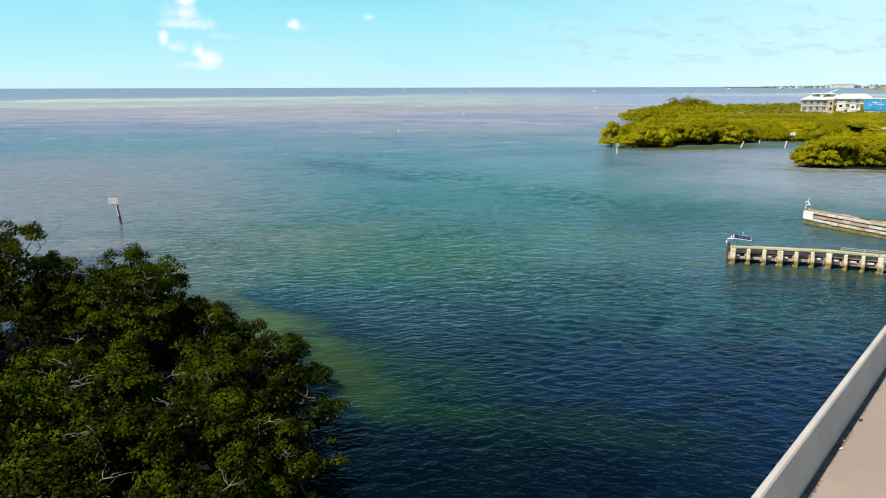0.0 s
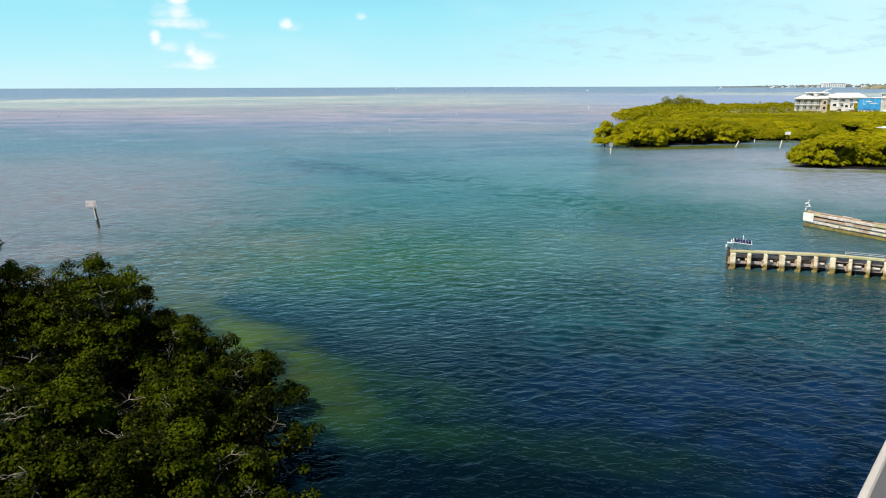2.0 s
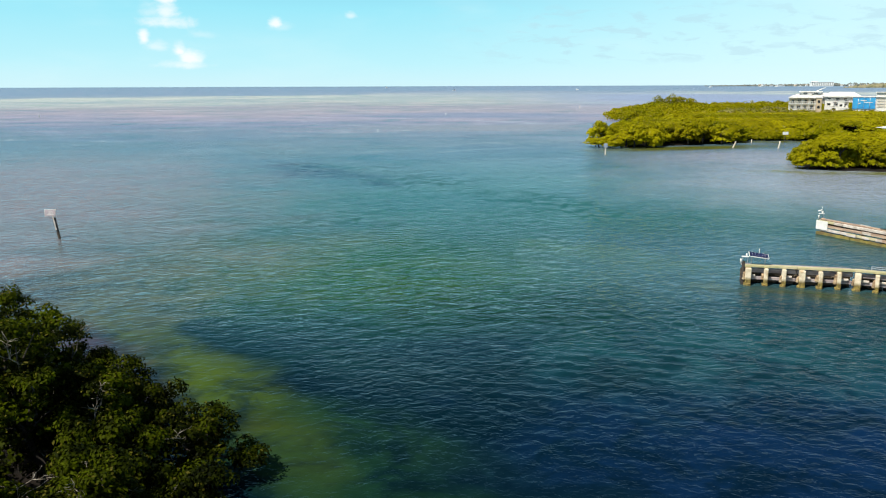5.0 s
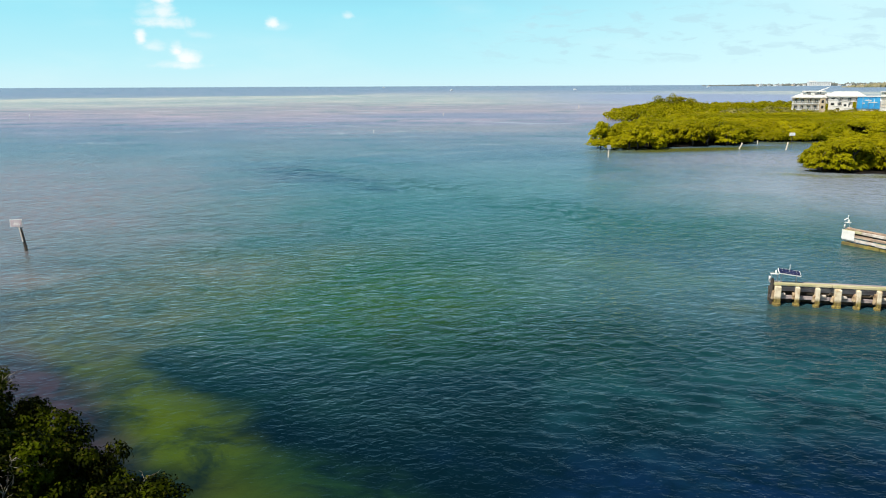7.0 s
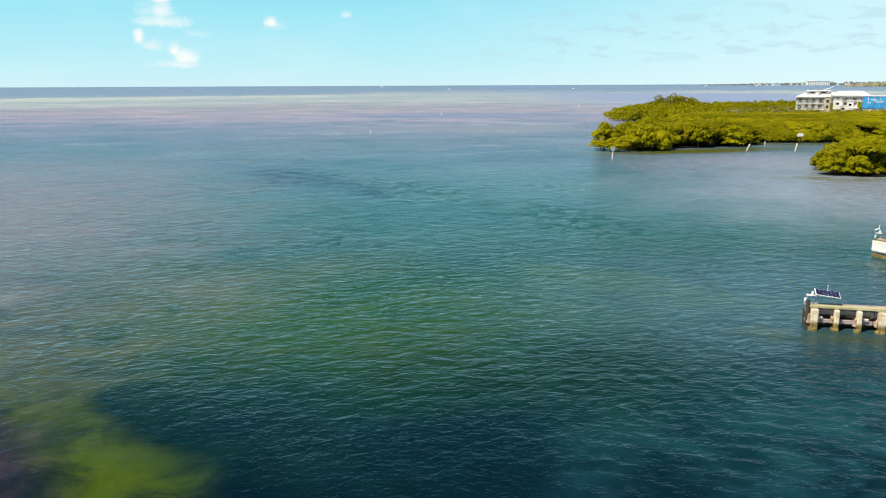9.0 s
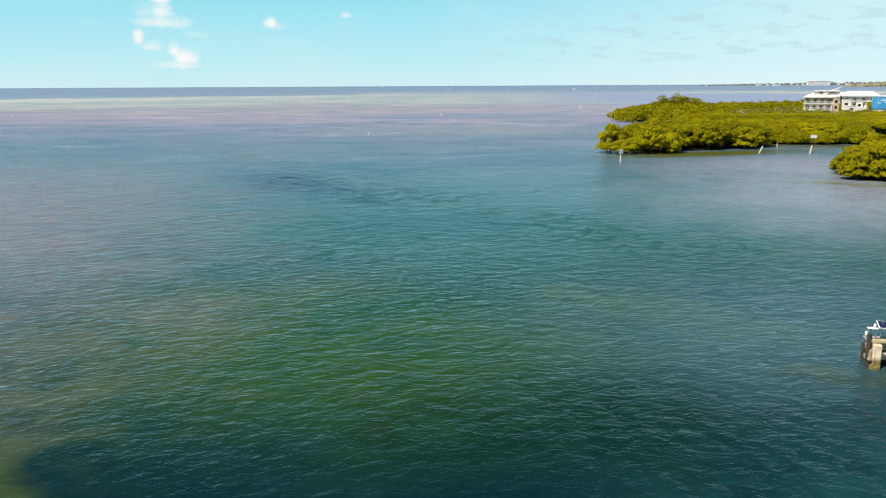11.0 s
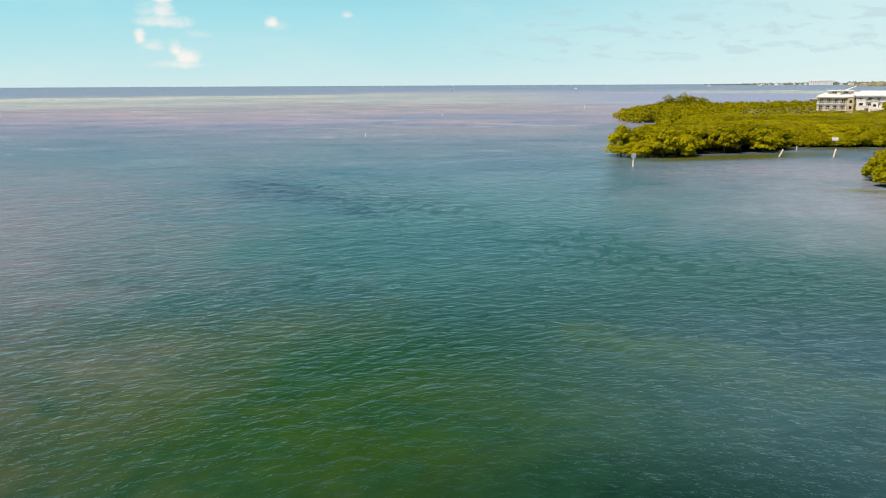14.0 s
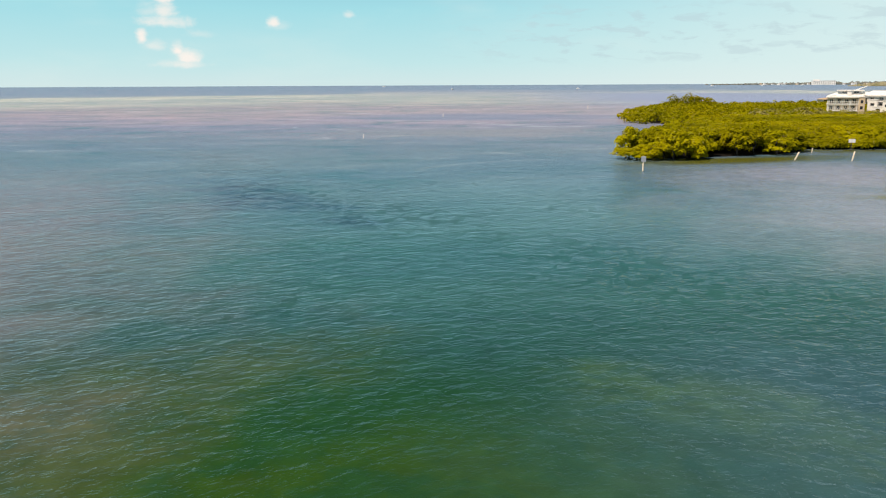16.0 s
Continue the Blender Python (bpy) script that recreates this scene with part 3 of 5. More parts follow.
for k, px in enumerate((-42, -22, 2 - 18, 6, 66, 88)):
    if k == 2:
        continue
    bar("pier_cap", (px, -4.6, DECK_Z - 2.4), (1.4, 9.4, 0.8), CONCRETE, bridge, bevel=0.05)
    for gy in (-8, -4.6, -1.2):
        pole("column", [(px, gy, -3), (px, gy, DECK_Z - 2.8)], [0.55, 0.55], CONCRETE, bridge, 14)


def parapet_panel(x0, x1):
    bm = bmesh.new()
    prof = [(0.0, DECK_Z + 0.004), (BATTER, DECK_Z + WALL_H - 0.03), (BATTER + 0.025, DECK_Z + WALL_H), (BATTER + TOP_W - 0.025, DECK_Z + WALL_H),
            (BATTER + TOP_W, DECK_Z + WALL_H - 0.03), (BATTER + TOP_W + 0.03, DECK_Z - 0.75), (0.0, DECK_Z - 0.75)]
    a = [bm.verts.new((x0, y, z)) for y, z in prof]
    b = [bm.verts.new((x1, y, z)) for y, z in prof]
    for i in range(len(prof)):
        j = (i + 1) % len(prof)
        bm.faces.new((a[i], b[i], b[j], a[j]))
    bm.faces.new(a)
    bm.faces.new(b[::-1])
    bmesh.ops.recalc_face_normals(bm, faces=bm.faces)
    return bm


PANEL = 3.05
for k in range(-20, 34):
    part("parapet_panel", parapet_panel(k * PANEL + 0.0025, (k + 1) * PANEL - 0.0025), CONCRETE, bridge)
bm = bmesh.new()
rng = random.Random(4)
left = [bm.verts.new((k * 0.025, -0.005, DECK_Z + 0.006)) for k in range(-300, 1100)]
right_edge = [bm.verts.new((k * 0.025, -0.10 - 0.05 * noise.noise((k * 0.03, 0, 0)) - rng.uniform(0.0, 0.11) ** 1.3, DECK_Z + 0.004)) for k in range(-300, 1100)]
for i in range(len(left) - 1):
    bm.faces.new((left[i], right_edge[i], right_edge[i + 1], left[i + 1]))
part("gutter_dirt", bm, DARK_STRIP, bridge, "dark ragged-edged strip along the parapet foot")
for px, py, s in ((3.9, -0.16, 0.08), (2.7, -0.10, 0.06), (2.3, -0.14, 0.07), (7.0, -0.12, 0.05)):
    bm = bmesh.new()
    bmesh.ops.create_icosphere(bm, subdivisions=2, radius=s / 2, matrix=pose(0, 0, s * 0.18, 0, 0, 30) @ Matrix.Diagonal((1.5, 0.8, 0.4, 1)))
    for v in bm.verts:
        v.co += Vector(noise.noise_vector(v.co * 30)) * 0.01
    p = bridge.matrix_basis @ Vector((px, py, DECK_Z + 0.006))
    litter = part("litter", bm, SALT if s < 0.075 else BLACK_POST, None)
    litter.location = p
    tagged(litter, "scrap of litter lying on the bridge deck beside the parapet", "litter")


# ---- plants ----
def leaf_mesh(name, rng, blobs, per_blob, length, width, material, upward=0.4, fill=0.55, loose=0.55, three=False):
    """Many small folded leaves on the skins of the blobs (centre, radius)."""
    pos, out = [], []
    for (c, r) in blobs:
        k = max(8, int(per_blob * r * r))
        d = rng.normal(size=(k, 3))
        d[:, 2] = np.where(d[:, 2] < -0.35, -d[:, 2] * 0.6, d[:, 2])
        d /= np.linalg.norm(d, axis=1, keepdims=True)
        rad = r * rng.uniform(fill, 1.08, size=(k, 1)) * np.array([1, 1, 0.78])
        pos.append(np.array(c) + d * rad)
        out.append(d)
    pos, out = np.concatenate(pos), np.concatenate(out)
    k = len(pos)
    nrm = out + rng.normal(size=(k, 3)) * loose + np.array([0, 0, upward])
    nrm /= np.linalg.norm(nrm, axis=1, keepdims=True)
    t = np.cross(nrm, rng.normal(size=(k, 3)))
    t /= np.linalg.norm(t, axis=1, keepdims=True)
    b = np.cross(nrm, t)
    ln = length * rng.uniform(0.65, 1.25, size=(k, 1))
    wd = width * rng.uniform(0.7, 1.25, size=(k, 1))
    if three:
        v = np.stack([pos - t * ln / 2 - b * wd / 2, pos - t * ln / 2 + b * wd / 2, pos + t * ln * 0.6], 1).reshape(-1, 3)
    else:
        v = np.stack([pos - t * ln / 2, pos + b * wd / 2 + nrm * wd * 0.15, pos + t * ln / 2 - nrm * ln * 0.1, pos - b * wd / 2 + nrm * wd * 0.15], 1).reshape(-1, 3)
    me = bpy.data.meshes.new(name)
    c = len(v) // k
    me.vertices.add(c * k)
    me.vertices.foreach_set("co", v.ravel())
    me.loops.add(c * k)
    me.loops.foreach_set("vertex_index", np.arange(c * k))
    me.polygons.add(k)
    me.polygons.foreach_set("loop_start", np.arange(0, c * k, c))
    me.update(calc_edges=True)
    me.materials.append(material)
    return me


def crown_blobs(rng, height, radius, count, lift=0.35, size=(0.24, 0.40), skirt=0.25):
    """Centres and radii of the leaf tufts of one crown: a dome with ragged outline."""
    blobs = []
    for _ in range(count):
        a, q = rng.uniform(0, math.tau), math.sqrt(rng.uniform(0, 1))
        r = radius * rng.uniform(*size)
        top = lift * height + (height * (1 - lift) - r * 0.8) * math.sqrt(max(0.0, 1 - (q * 0.92) ** 2)) * rng.uniform(0.55, 1.0)
        blobs.append(((math.cos(a) * q * radius * 0.85, math.sin(a) * q * radius * 0.85, max(top, r * 0.7)), r))
    for _ in range(int(count * skirt)):
        a, q = rng.uniform(0, math.tau), rng.uniform(0.72, 1.0)
        r = radius * rng.uniform(*size) * 0.9
        blobs.append(((math.cos(a) * q * radius * 0.9, math.sin(a) * q * radius * 0.9, max(r * 0.35, height * rng.uniform(0.02, 0.36))), r))
    blobs.append(((0, 0, height - radius * 0.28), radius * 0.3))
    return blobs


def bent(rng, a, b, n=4, sway=0.12):
    a, b = Vector(a), Vector(b)
    size = (b - a).length * sway
    return [a.lerp(b, i / n) + Vector((rng.uniform(-size, size), rng.uniform(-size, size), rng.uniform(-size, size) * 0.5)) * (1 if 0 < i < n else 0) for i in range(n + 1)]


def near_mangrove(seed, height, radius, x, y, boughs=14, bare=2):
    """A mangrove: prop roots, forked limbs, and boughs that each carry a billow of leaf tufts."""
    rng = np.random.default_rng(seed)
    tree = thing("mangrove_tree", x, y, 0.2, "dark green mangrove tree with dense small leaves and grey twigs", "tree", group="shore mangroves")
    fork = (rng.uniform(-0.3, 0.3), rng.uniform(-0.3, 0.3), height * 0.30)
    pole("trunk", bent(rng, (0, 0, -0.3), fork), np.linspace(0.16, 0.10, 5), BARK, tree)
    heads, tufts = [], []
    for i in range(boughs):
        q = math.sqrt((i + 0.5) / boughs)
        a = i * 2.4 + rng.uniform(-0.4, 0.4)
        r = radius * rng.uniform(0.23, 0.35)
        top = height * (0.97 - 0.62 * q ** 2.2) * rng.uniform(0.90, 1.0)
        reach = (radius - r * 0.8) * q * rng.uniform(0.92, 1.08)
        c = Vector((math.cos(a) * reach, math.sin(a) * reach, max(r * 0.8, top - r * 0.9)))
        heads.append((c, r))
        for _ in range(7):
            d = Vector((rng.normal(), rng.normal(), abs(rng.normal()) * 0.9 - 0.05)).normalized()
            tufts.append((c + Vector((d.x, d.y, d.z * 0.85)) * r * rng.uniform(0.6, 0.95), rng.uniform(0.26, 0.48)))
    for i in range(int(boughs * 0.6)):
        a = rng.uniform(0, math.tau)
        d = radius * rng.uniform(0.75, 1.0)
        tufts.append((Vector((math.cos(a) * d, math.sin(a) * d, height * rng.uniform(0.05, 0.30) + 0.1)), rng.uniform(0.25, 0.42)))
    for c, r in heads[::2]:
        pole("limb", bent(rng, fork, c), np.linspace(0.07, 0.02, 5), BARK, tree, 6)
    for i in range(6):
        a, d = rng.uniform(0, math.tau), rng.uniform(0.6, 1.5)
        p0 = Vector((0, 0, rng.uniform(0.5, 1.1)))
        p1 = Vector((math.cos(a) * d, math.sin(a) * d, -0.35))
        mid = p0.lerp(p1, 0.55) + Vector((0, 0, 0.3))
        pole("prop_root", [p0, p0.lerp(mid, 0.6) + Vector((0, 0, 0.06)), mid, p1], (0.05, 0.045, 0.04, 0.03), BARK, tree, 5)
    for i in range(bare):
        c, r = heads[2 + i * 4]
        out = Vector((c.x, c.y, 0)).normalized() if c.xy.length > 0.1 else Vector((1, 0, 0))
        tip = c + out * r * 0.9 + Vector((rng.uniform(-0.5, 0.5), rng.uniform(-0.5, 0.5), r * 0.95))
        bm = bmesh.new()
        line = bent(rng, c * 0.85, tip, 6, 0.09)
        tube(bm, line, np.linspace(0.03, 0.006, 7), 5)
        for j in (2, 3, 4, 5):
            for _ in range(3):
                end = line[j] + out * rng.uniform(0.0, 0.4) + Vector((rng.uniform(-0.5, 0.5), rng.uniform(-0.5, 0.5), rng.uniform(0.0, 0.4)))
                tube(bm, bent(rng, line[j], end, 3, 0.15), np.linspace(0.012, 0.004, 4), 4)
        part("bare_branch", bm, DEADWOOD, tree, "leafless grey dead branch", smooth=True)
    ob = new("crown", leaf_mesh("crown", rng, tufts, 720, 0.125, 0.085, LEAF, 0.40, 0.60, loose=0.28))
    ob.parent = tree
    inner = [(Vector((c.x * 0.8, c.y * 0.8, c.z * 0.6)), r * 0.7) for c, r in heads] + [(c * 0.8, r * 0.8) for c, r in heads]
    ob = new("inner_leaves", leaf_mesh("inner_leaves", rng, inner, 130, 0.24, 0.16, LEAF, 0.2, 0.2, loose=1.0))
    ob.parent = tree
    return tree


# height and half width of the grown trees that the others repeat
SIZES = [(7.2, 2.9), (4.9, 2.6), (4.4, 2.3), (3.2, 2.3), (2.7, 2.0)]
VARIANTS = [near_mangrove(11 + k, h, r, x, y, n) for k, ((h, r), (x, y, n)) in enumerate(zip(SIZES, [(-13.6, 32.4, 16), (-10.4, 21.6, 13), (-9.4, 27.6, 12), (-8.4, 33.2, 9), (-6.3, 25.0, 8)]))]
# place, height and half width of each tree
FRONT_TREES = [
    (-22.6, 37.6, 7.1, 2.9),
    (-15.4, 34.4, 6.5, 2.6),
    (-15.0, 36.9, 4.7, 2.2),
    (-12.7, 36.7, 3.3, 2.2),
    (-10.9, 35.4, 2.7, 1.9),
    (-6.9, 28.6, 2.8, 2.2),
    (-8.4, 23.6, 3.8, 2.4),
    (-13.0, 26.6, 4.2, 2.7),
    (-17.2, 30.4, 3.2, 3.0),
    (-20.4, 37.4, 4.6, 2.4),
    (-13.4, 22.0, 5.2, 3.0),
    # mostly out of view; its height is raised to shade the hollow beside it
    (-22.0, 31.2, 7.6, 3.2),
    (-18.2, 37.6, 4.9, 2.4),
    (-26.5, 40.0, 6.6, 3.0),
    (-8.0, 19.4, 3.4, 2.3),
    (-11.4, 17.6, 4.6, 2.8),
]
BACK_TREES = [
    (-16.2, 19.6, 5.2, 3.0),
    # unseen tree, set tall to throw shade on the lower ones to its right
    (-20.8, 26.2, 7.0, 3.0),
    (-26.0, 34.0, 6.4, 3.2),
    (-14.2, 38.6, 2.8, 1.8),
    (-10.6, 30.6, 3.7, 2.4),
    (-16.6, 26.6, 3.2, 2.6),
    (-11.9, 33.2, 4.2, 2.2),
    (-7.0, 22.2, 2.6, 1.9),
    (-22.5, 41.0, 4.6, 2.4),
]
rng = random.Random(8)
for x, y, top, wide in FRONT_TREES + BACK_TREES:
    k = min(range(len(SIZES)), key=lambda i: abs(SIZES[i][0] - top) + rng.uniform(0, 0.5))
    h, r = SIZES[k]
    copy_thing(VARIANTS[k], pose(x, y, 0.2, 0, 0, rng.uniform(0, 360)) @ Matrix.Diagonal((wide / r, wide / r, (top * 1.08 + 0.25) / h, 1)))


def far_mangrove(seed, height, radius, x, y, material, label, group, flat=0.10, skirt=0.8, size=(0.18, 0.32)):
    rng = np.random.default_rng(seed)
    tree = thing("mangrove_tree", x, y, 0.4, label, "tree", group=group)
    pole("trunk", bent(rng, (0, 0, -0.4), (0.2, 0.1, height * 0.55)), np.linspace(0.22, 0.12, 5), BARK, tree, 6)
    for i in range(4):
        a = rng.uniform(0, math.tau)
        pole("limb", bent(rng, (0.1, 0, height * 0.4), (math.cos(a) * radius * 0.6, math.sin(a) * radius * 0.6, height * 0.75), 3), np.linspace(0.1, 0.04, 4), BARK, tree, 5)
    blobs = crown_blobs(rng, height, radius, 36, flat, size, skirt)
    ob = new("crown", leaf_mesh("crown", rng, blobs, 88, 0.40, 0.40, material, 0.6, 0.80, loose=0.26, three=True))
    ob.parent = tree
    return tree


def inside(x, y, outline):
    hit = False
    for (x0, y0), (x1, y1) in zip(outline, outline[1:] + outline[:1]):
        if (y0 > y) != (y1 > y) and x < x0 + (y - y0) * (x1 - x0) / (y1 - y0):
            hit = not hit
    return hit


def rim(x, y, outline):
    best = 1e9
    for (x0, y0), (x1, y1) in zip(outline, outline[1:] + outline[:1]):
        dx, dy = x1 - x0, y1 - y0
        f = min(1, max(0, ((x - x0) * dx + (y - y0) * dy) / (dx * dx + dy * dy)))
        best = min(best, math.hypot(x - x0 - f * dx, y - y0 - f * dy))
    return best


def scatter(outline, gap, rng, tries, keep):
    """Places at least gap apart inside the outline."""
    xs, ys = [p[0] for p in outline], [p[1] for p in outline]
    cells, found = {}, []
    for _ in range(tries):
        x, y = rng.uniform(min(xs), max(xs)), rng.uniform(min(ys), max(ys))
        if not keep(x, y) or not inside(x, y, outline):
            continue
        cx, cy = int(x // gap), int(y // gap)
        if any(math.hypot(x - a, y - b) < gap for i in (-1, 0, 1) for j in (-1, 0, 1) for a, b in cells.get((cx + i, cy + j), ())):
            continue
        cells.setdefault((cx, cy), []).append((x, y))
        found.append((x, y))
    return found


ISLE_LABEL = "rounded sunlit yellow-green mangrove tree on the low island"
SPIT_LABEL = "rounded sunlit yellow-green mangrove tree on the spit"
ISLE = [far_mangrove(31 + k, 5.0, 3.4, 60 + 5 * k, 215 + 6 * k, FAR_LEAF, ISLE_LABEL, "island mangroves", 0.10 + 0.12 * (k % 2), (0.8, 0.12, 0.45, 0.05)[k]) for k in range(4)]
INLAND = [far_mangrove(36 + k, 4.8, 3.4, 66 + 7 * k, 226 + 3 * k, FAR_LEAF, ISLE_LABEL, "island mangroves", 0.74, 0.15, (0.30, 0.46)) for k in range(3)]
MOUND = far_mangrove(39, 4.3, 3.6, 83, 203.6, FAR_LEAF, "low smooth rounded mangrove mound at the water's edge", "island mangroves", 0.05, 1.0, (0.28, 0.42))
rng = random.Random(21)
spots = scatter(ISLAND, 4.0, rng, 14000, lambda x, y: x < 0.62 * y + 6 and y < 262 and not (70 < x < 99 and y < 204))
for i, (x, y) in enumerate(spots[:230]):
    edge = rim(x, y, ISLAND)
    seaward = edge < 6.0 and y < 205 and x < 66
    s = rng.uniform(0.8, 1.05) if seaward else rng.uniform(0.95, 1.2)
    tall = rng.uniform(0.85, 1.2) if seaward else rng.uniform(0.82, 0.95)
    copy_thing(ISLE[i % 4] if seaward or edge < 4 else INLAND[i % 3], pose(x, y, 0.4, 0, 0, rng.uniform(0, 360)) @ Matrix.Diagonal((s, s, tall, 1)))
for x, y, s in ((33.4, 181.2, 0.78), (36.4, 179.6, 0.84), (36.0, 183.6, 0.9), (39.8, 179.8, 0.92), (40.0, 185.0, 1.0), (44.5, 181.5, 1.05)):
    copy_thing(ISLE[int(x) % 4], pose(x, y, 0.3, 0, 0, x * 37 % 360) @ Matrix.Diagonal((s, s, s * 0.9 - 0.035 * (44.5 - x) * 0.8, 1)))
for k in range(8):
    s = (0.78, 0.95, 1.05, 1.1, 1.1, 1.05, 1.0, 0.9)[k]
    copy_thing(MOUND, pose(73.0 + 3.3 * k, 203.2 - 0.12 * k + 0.5 * (k % 2), 0.3, 0, 0, 71 * k) @ Matrix.Diagonal((s, s, s, 1)))
SPIT_TREES = [far_mangrove(41 + k, 4.6, 3.0, 67 + 4 * k, 139 + 2 * k, FAR_LEAF, SPIT_LABEL, "spit mangroves", 0.10 + 0.5 * k, 0.8 - 0.5 * k) for k in range(2)]
for i, (x, y) in enumerate(scatter(SPIT, 3.0, rng, 5000, lambda x, y: x < 0.66 * y + 12 and rim(x, y, SPIT) > 1.3)[:120]):
    edge = rim(x, y, SPIT)
    s = rng.uniform(0.6, 0.8) if edge < 2.0 else rng.uniform(0.8, 1.1)
    copy_thing(SPIT_TREES[edge > 3.5], pose(x, y, 0.4, 0, 0, rng.uniform(0, 360)) @ Matrix.Diagonal((s, s, s, 1)))


def canopy(name, outline, gap, keep, height, radius, material, label, seed, slope=9.0, dense=8, leaf=1.0):
    """Woods too far off to count: one mesh of leaf tufts."""
    rnd = random.Random(seed)
    rng = np.random.default_rng(seed)
    blobs = []
    for x, y in scatter(outline, gap, rnd, 9000, keep):
        h = height * rnd.uniform(0.8, 1.1) * (0.5 + 0.5 * min(1.0, rim(x, y, outline) / slope))
        for _ in range(5):
            r = radius * rnd.uniform(0.4, 0.7)
            blobs.append(((x + rnd.uniform(-1, 1) * radius * 0.7, y + rnd.uniform(-1, 1) * radius * 0.7, max(0.8, h - r - rnd.uniform(0, 0.5) * h)), r))
    ob = new(name, leaf_mesh(name, rng, blobs, dense, leaf, 0.75 * leaf, material, 0.75, 0.8, loose=0.32))
    return tagged(ob, label, "mangroves", kind="stuff")


canopy("mangrove_canopy", ISLAND, 3.4, lambda x, y: 255 < y and x < 0.62 * y + 15, 4.6, 3.0, FAR_LEAF, "dense yellow-green mangrove canopy covering the far side of the island", 51)
canopy("scrub_canopy", [(104, 250), (150, 240), (230, 300), (230, 350), (110, 340), (90, 300)], 5.0, lambda x, y: True, 5.0, 2.6, DULL_LEAF, "drier pale olive scrub among the island mangroves", 52)
canopy("tree_clump", [(108, 424), (112, 418), (124, 416), (132, 421), (132, 432), (112, 434)], 3.0, lambda x, y: True, 8.7, 3.0, FAR_LEAF, "taller dark green tree clump behind the island", 53, 3.0, 26, 0.6)


# ---- fender piers ----
def lamp_post(x, y, z, turn, arm):
    lamp = thing("navigation_light", x, y, z, "small white navigation lantern on a bracket at the pier end", "light", turn)
    lamp.scale = (0.75, 0.75, 0.8)
    bar("bracket", (0, 0, 0.62), (0.62, 0.34, 0.05), WHITE, lamp)
    for sx in (-0.24, 0.24):
        pole("leg", [(sx, 0, 0), (sx, 0, 0.6)], (0.03, 0.03), GREY, lamp, 6)
    pole("lantern", [(0.12, 0, 0.645), (0.12, 0, 0.72), (0.12, 0, 0.86), (0.12, 0, 0.93)], (0.07, 0.085, 0.07, 0.02), WHITE, lamp, 10)
    pole("battery_box", [(-0.36, -0.05, 0.05), (-0.36, -0.05, 0.42)], (0.08, 0.08), WHITE, lamp, 8)
    if arm:
        pole("mast", [(0, 0.05, 0.6), (0.04, 0.05, 1.35)], (0.025, 0.02), WHITE, lamp, 6)
        bar("small_panel", (-0.20, 0.05, 1.0), (0.50, 0.14, 0.03), WHITE, lamp, tilt=(20, -22))
        bar("mast_head", (0.04, 0.05, 1.36), (0.10, 0.10, 0.10), WHITE, lamp, bevel=0.02)
    return lamp


FX, FY, BEND = 21.1, 61.15, 7.2


def along(s):
    """Place and heading at s metres along the near fender pier, which bends half-way."""
    a1, a2 = math.radians(-13.5), math.radians(-28.0)
    if s < BEND:
        return FX + s * math.cos(a1), FY + s * math.sin(a1), -13.5
    return FX + BEND * math.cos(a1) + (s - BEND) * math.cos(a2), FY + BEND * math.sin(a1) + (s - BEND) * math.sin(a2), -28.0


pier = thing("fender_pier", FX, FY, 0, "weathered timber fender pier on pale concrete piles in the water", "pier")


def at(s, side, z):
    x, y, a = along(s)
    c, d = math.cos(math.radians(a)), math.sin(math.radians(a))
    return (x - FX - d * side, y - FY + c * side, z), a


rng = random.Random(5)
PILES = 22
for k in range(PILES):
    s = 0.42 + k * 1.17
    wide = 0.40 if k % 3 == 0 else 0.26
    p, a = at(s, 0, -0.55)
    top = 1.22 + rng.uniform(-0.03, 0.02)
    bm = box(bmesh.new(), (p[0], p[1], (top - 2.0) / 2), (wide, 0.40, top + 2.0), a, 0.04)
    bmesh.ops.subdivide_edges(bm, edges=bm.edges, cuts=3, use_grid_fill=True)
    for v in bm.verts:
        v.co += Vector(noise.noise_vector(v.co * 4.0 + Vector((k * 3.1, 0, 0)))) * (0.035 if v.co.z < 0.7 else 0.015)
    pl = part("concrete_post", bm, PILE, pier)
    foot, _ = at(s - 0.05, -0.03, 0)
    bm = box(bmesh.new(), (foot[0], foot[1], -0.72), (wide + 0.10, 0.46, 1.76), a + rng.uniform(-5, 5), 0.06)
    bmesh.ops.subdivide_edges(bm, edges=bm.edges, cuts=2, use_grid_fill=True)
    for v in bm.verts:
        v.co += Vector(noise.noise_vector(v.co * 6.0)) * 0.05
    part("post_footing", bm, PILE, pl, "weed-stained broken concrete collar")
    q, _ = at(s - wide / 2 - 0.05, 0.04, rng.uniform(0.5, 0.66))
    bm = box(bmesh.new(), q, (rng.uniform(0.14, 0.22), 0.30, rng.uniform(0.40, 0.66)), a + rng.uniform(-8, 8), 0.05, (0, rng.uniform(4, 14)))
    bmesh.ops.subdivide_edges(bm, edges=bm.edges, cuts=2, use_grid_fill=True)
    for v in bm.verts:
        v.co += Vector(noise.noise_vector(v.co * 7.0)) * 0.05
    part("broken_edge", bm, RUST, pl, "rust-stained broken concrete edge")


def rails(length, step, side, z, size, material, name, gap=0.02, skip=()):
    n = int(length / step)
    for k in range(n):
        if k in skip:
            continue
        s0, s1 = k * step + gap, (k + 1) * step - gap
        p, a = at((s0 + s1) / 2, side + rng.uniform(-0.015, 0.015), z + rng.uniform(-0.015, 0.015))
        bar(name, p, (s1 - s0, *size), material, pier, a, 0.02)


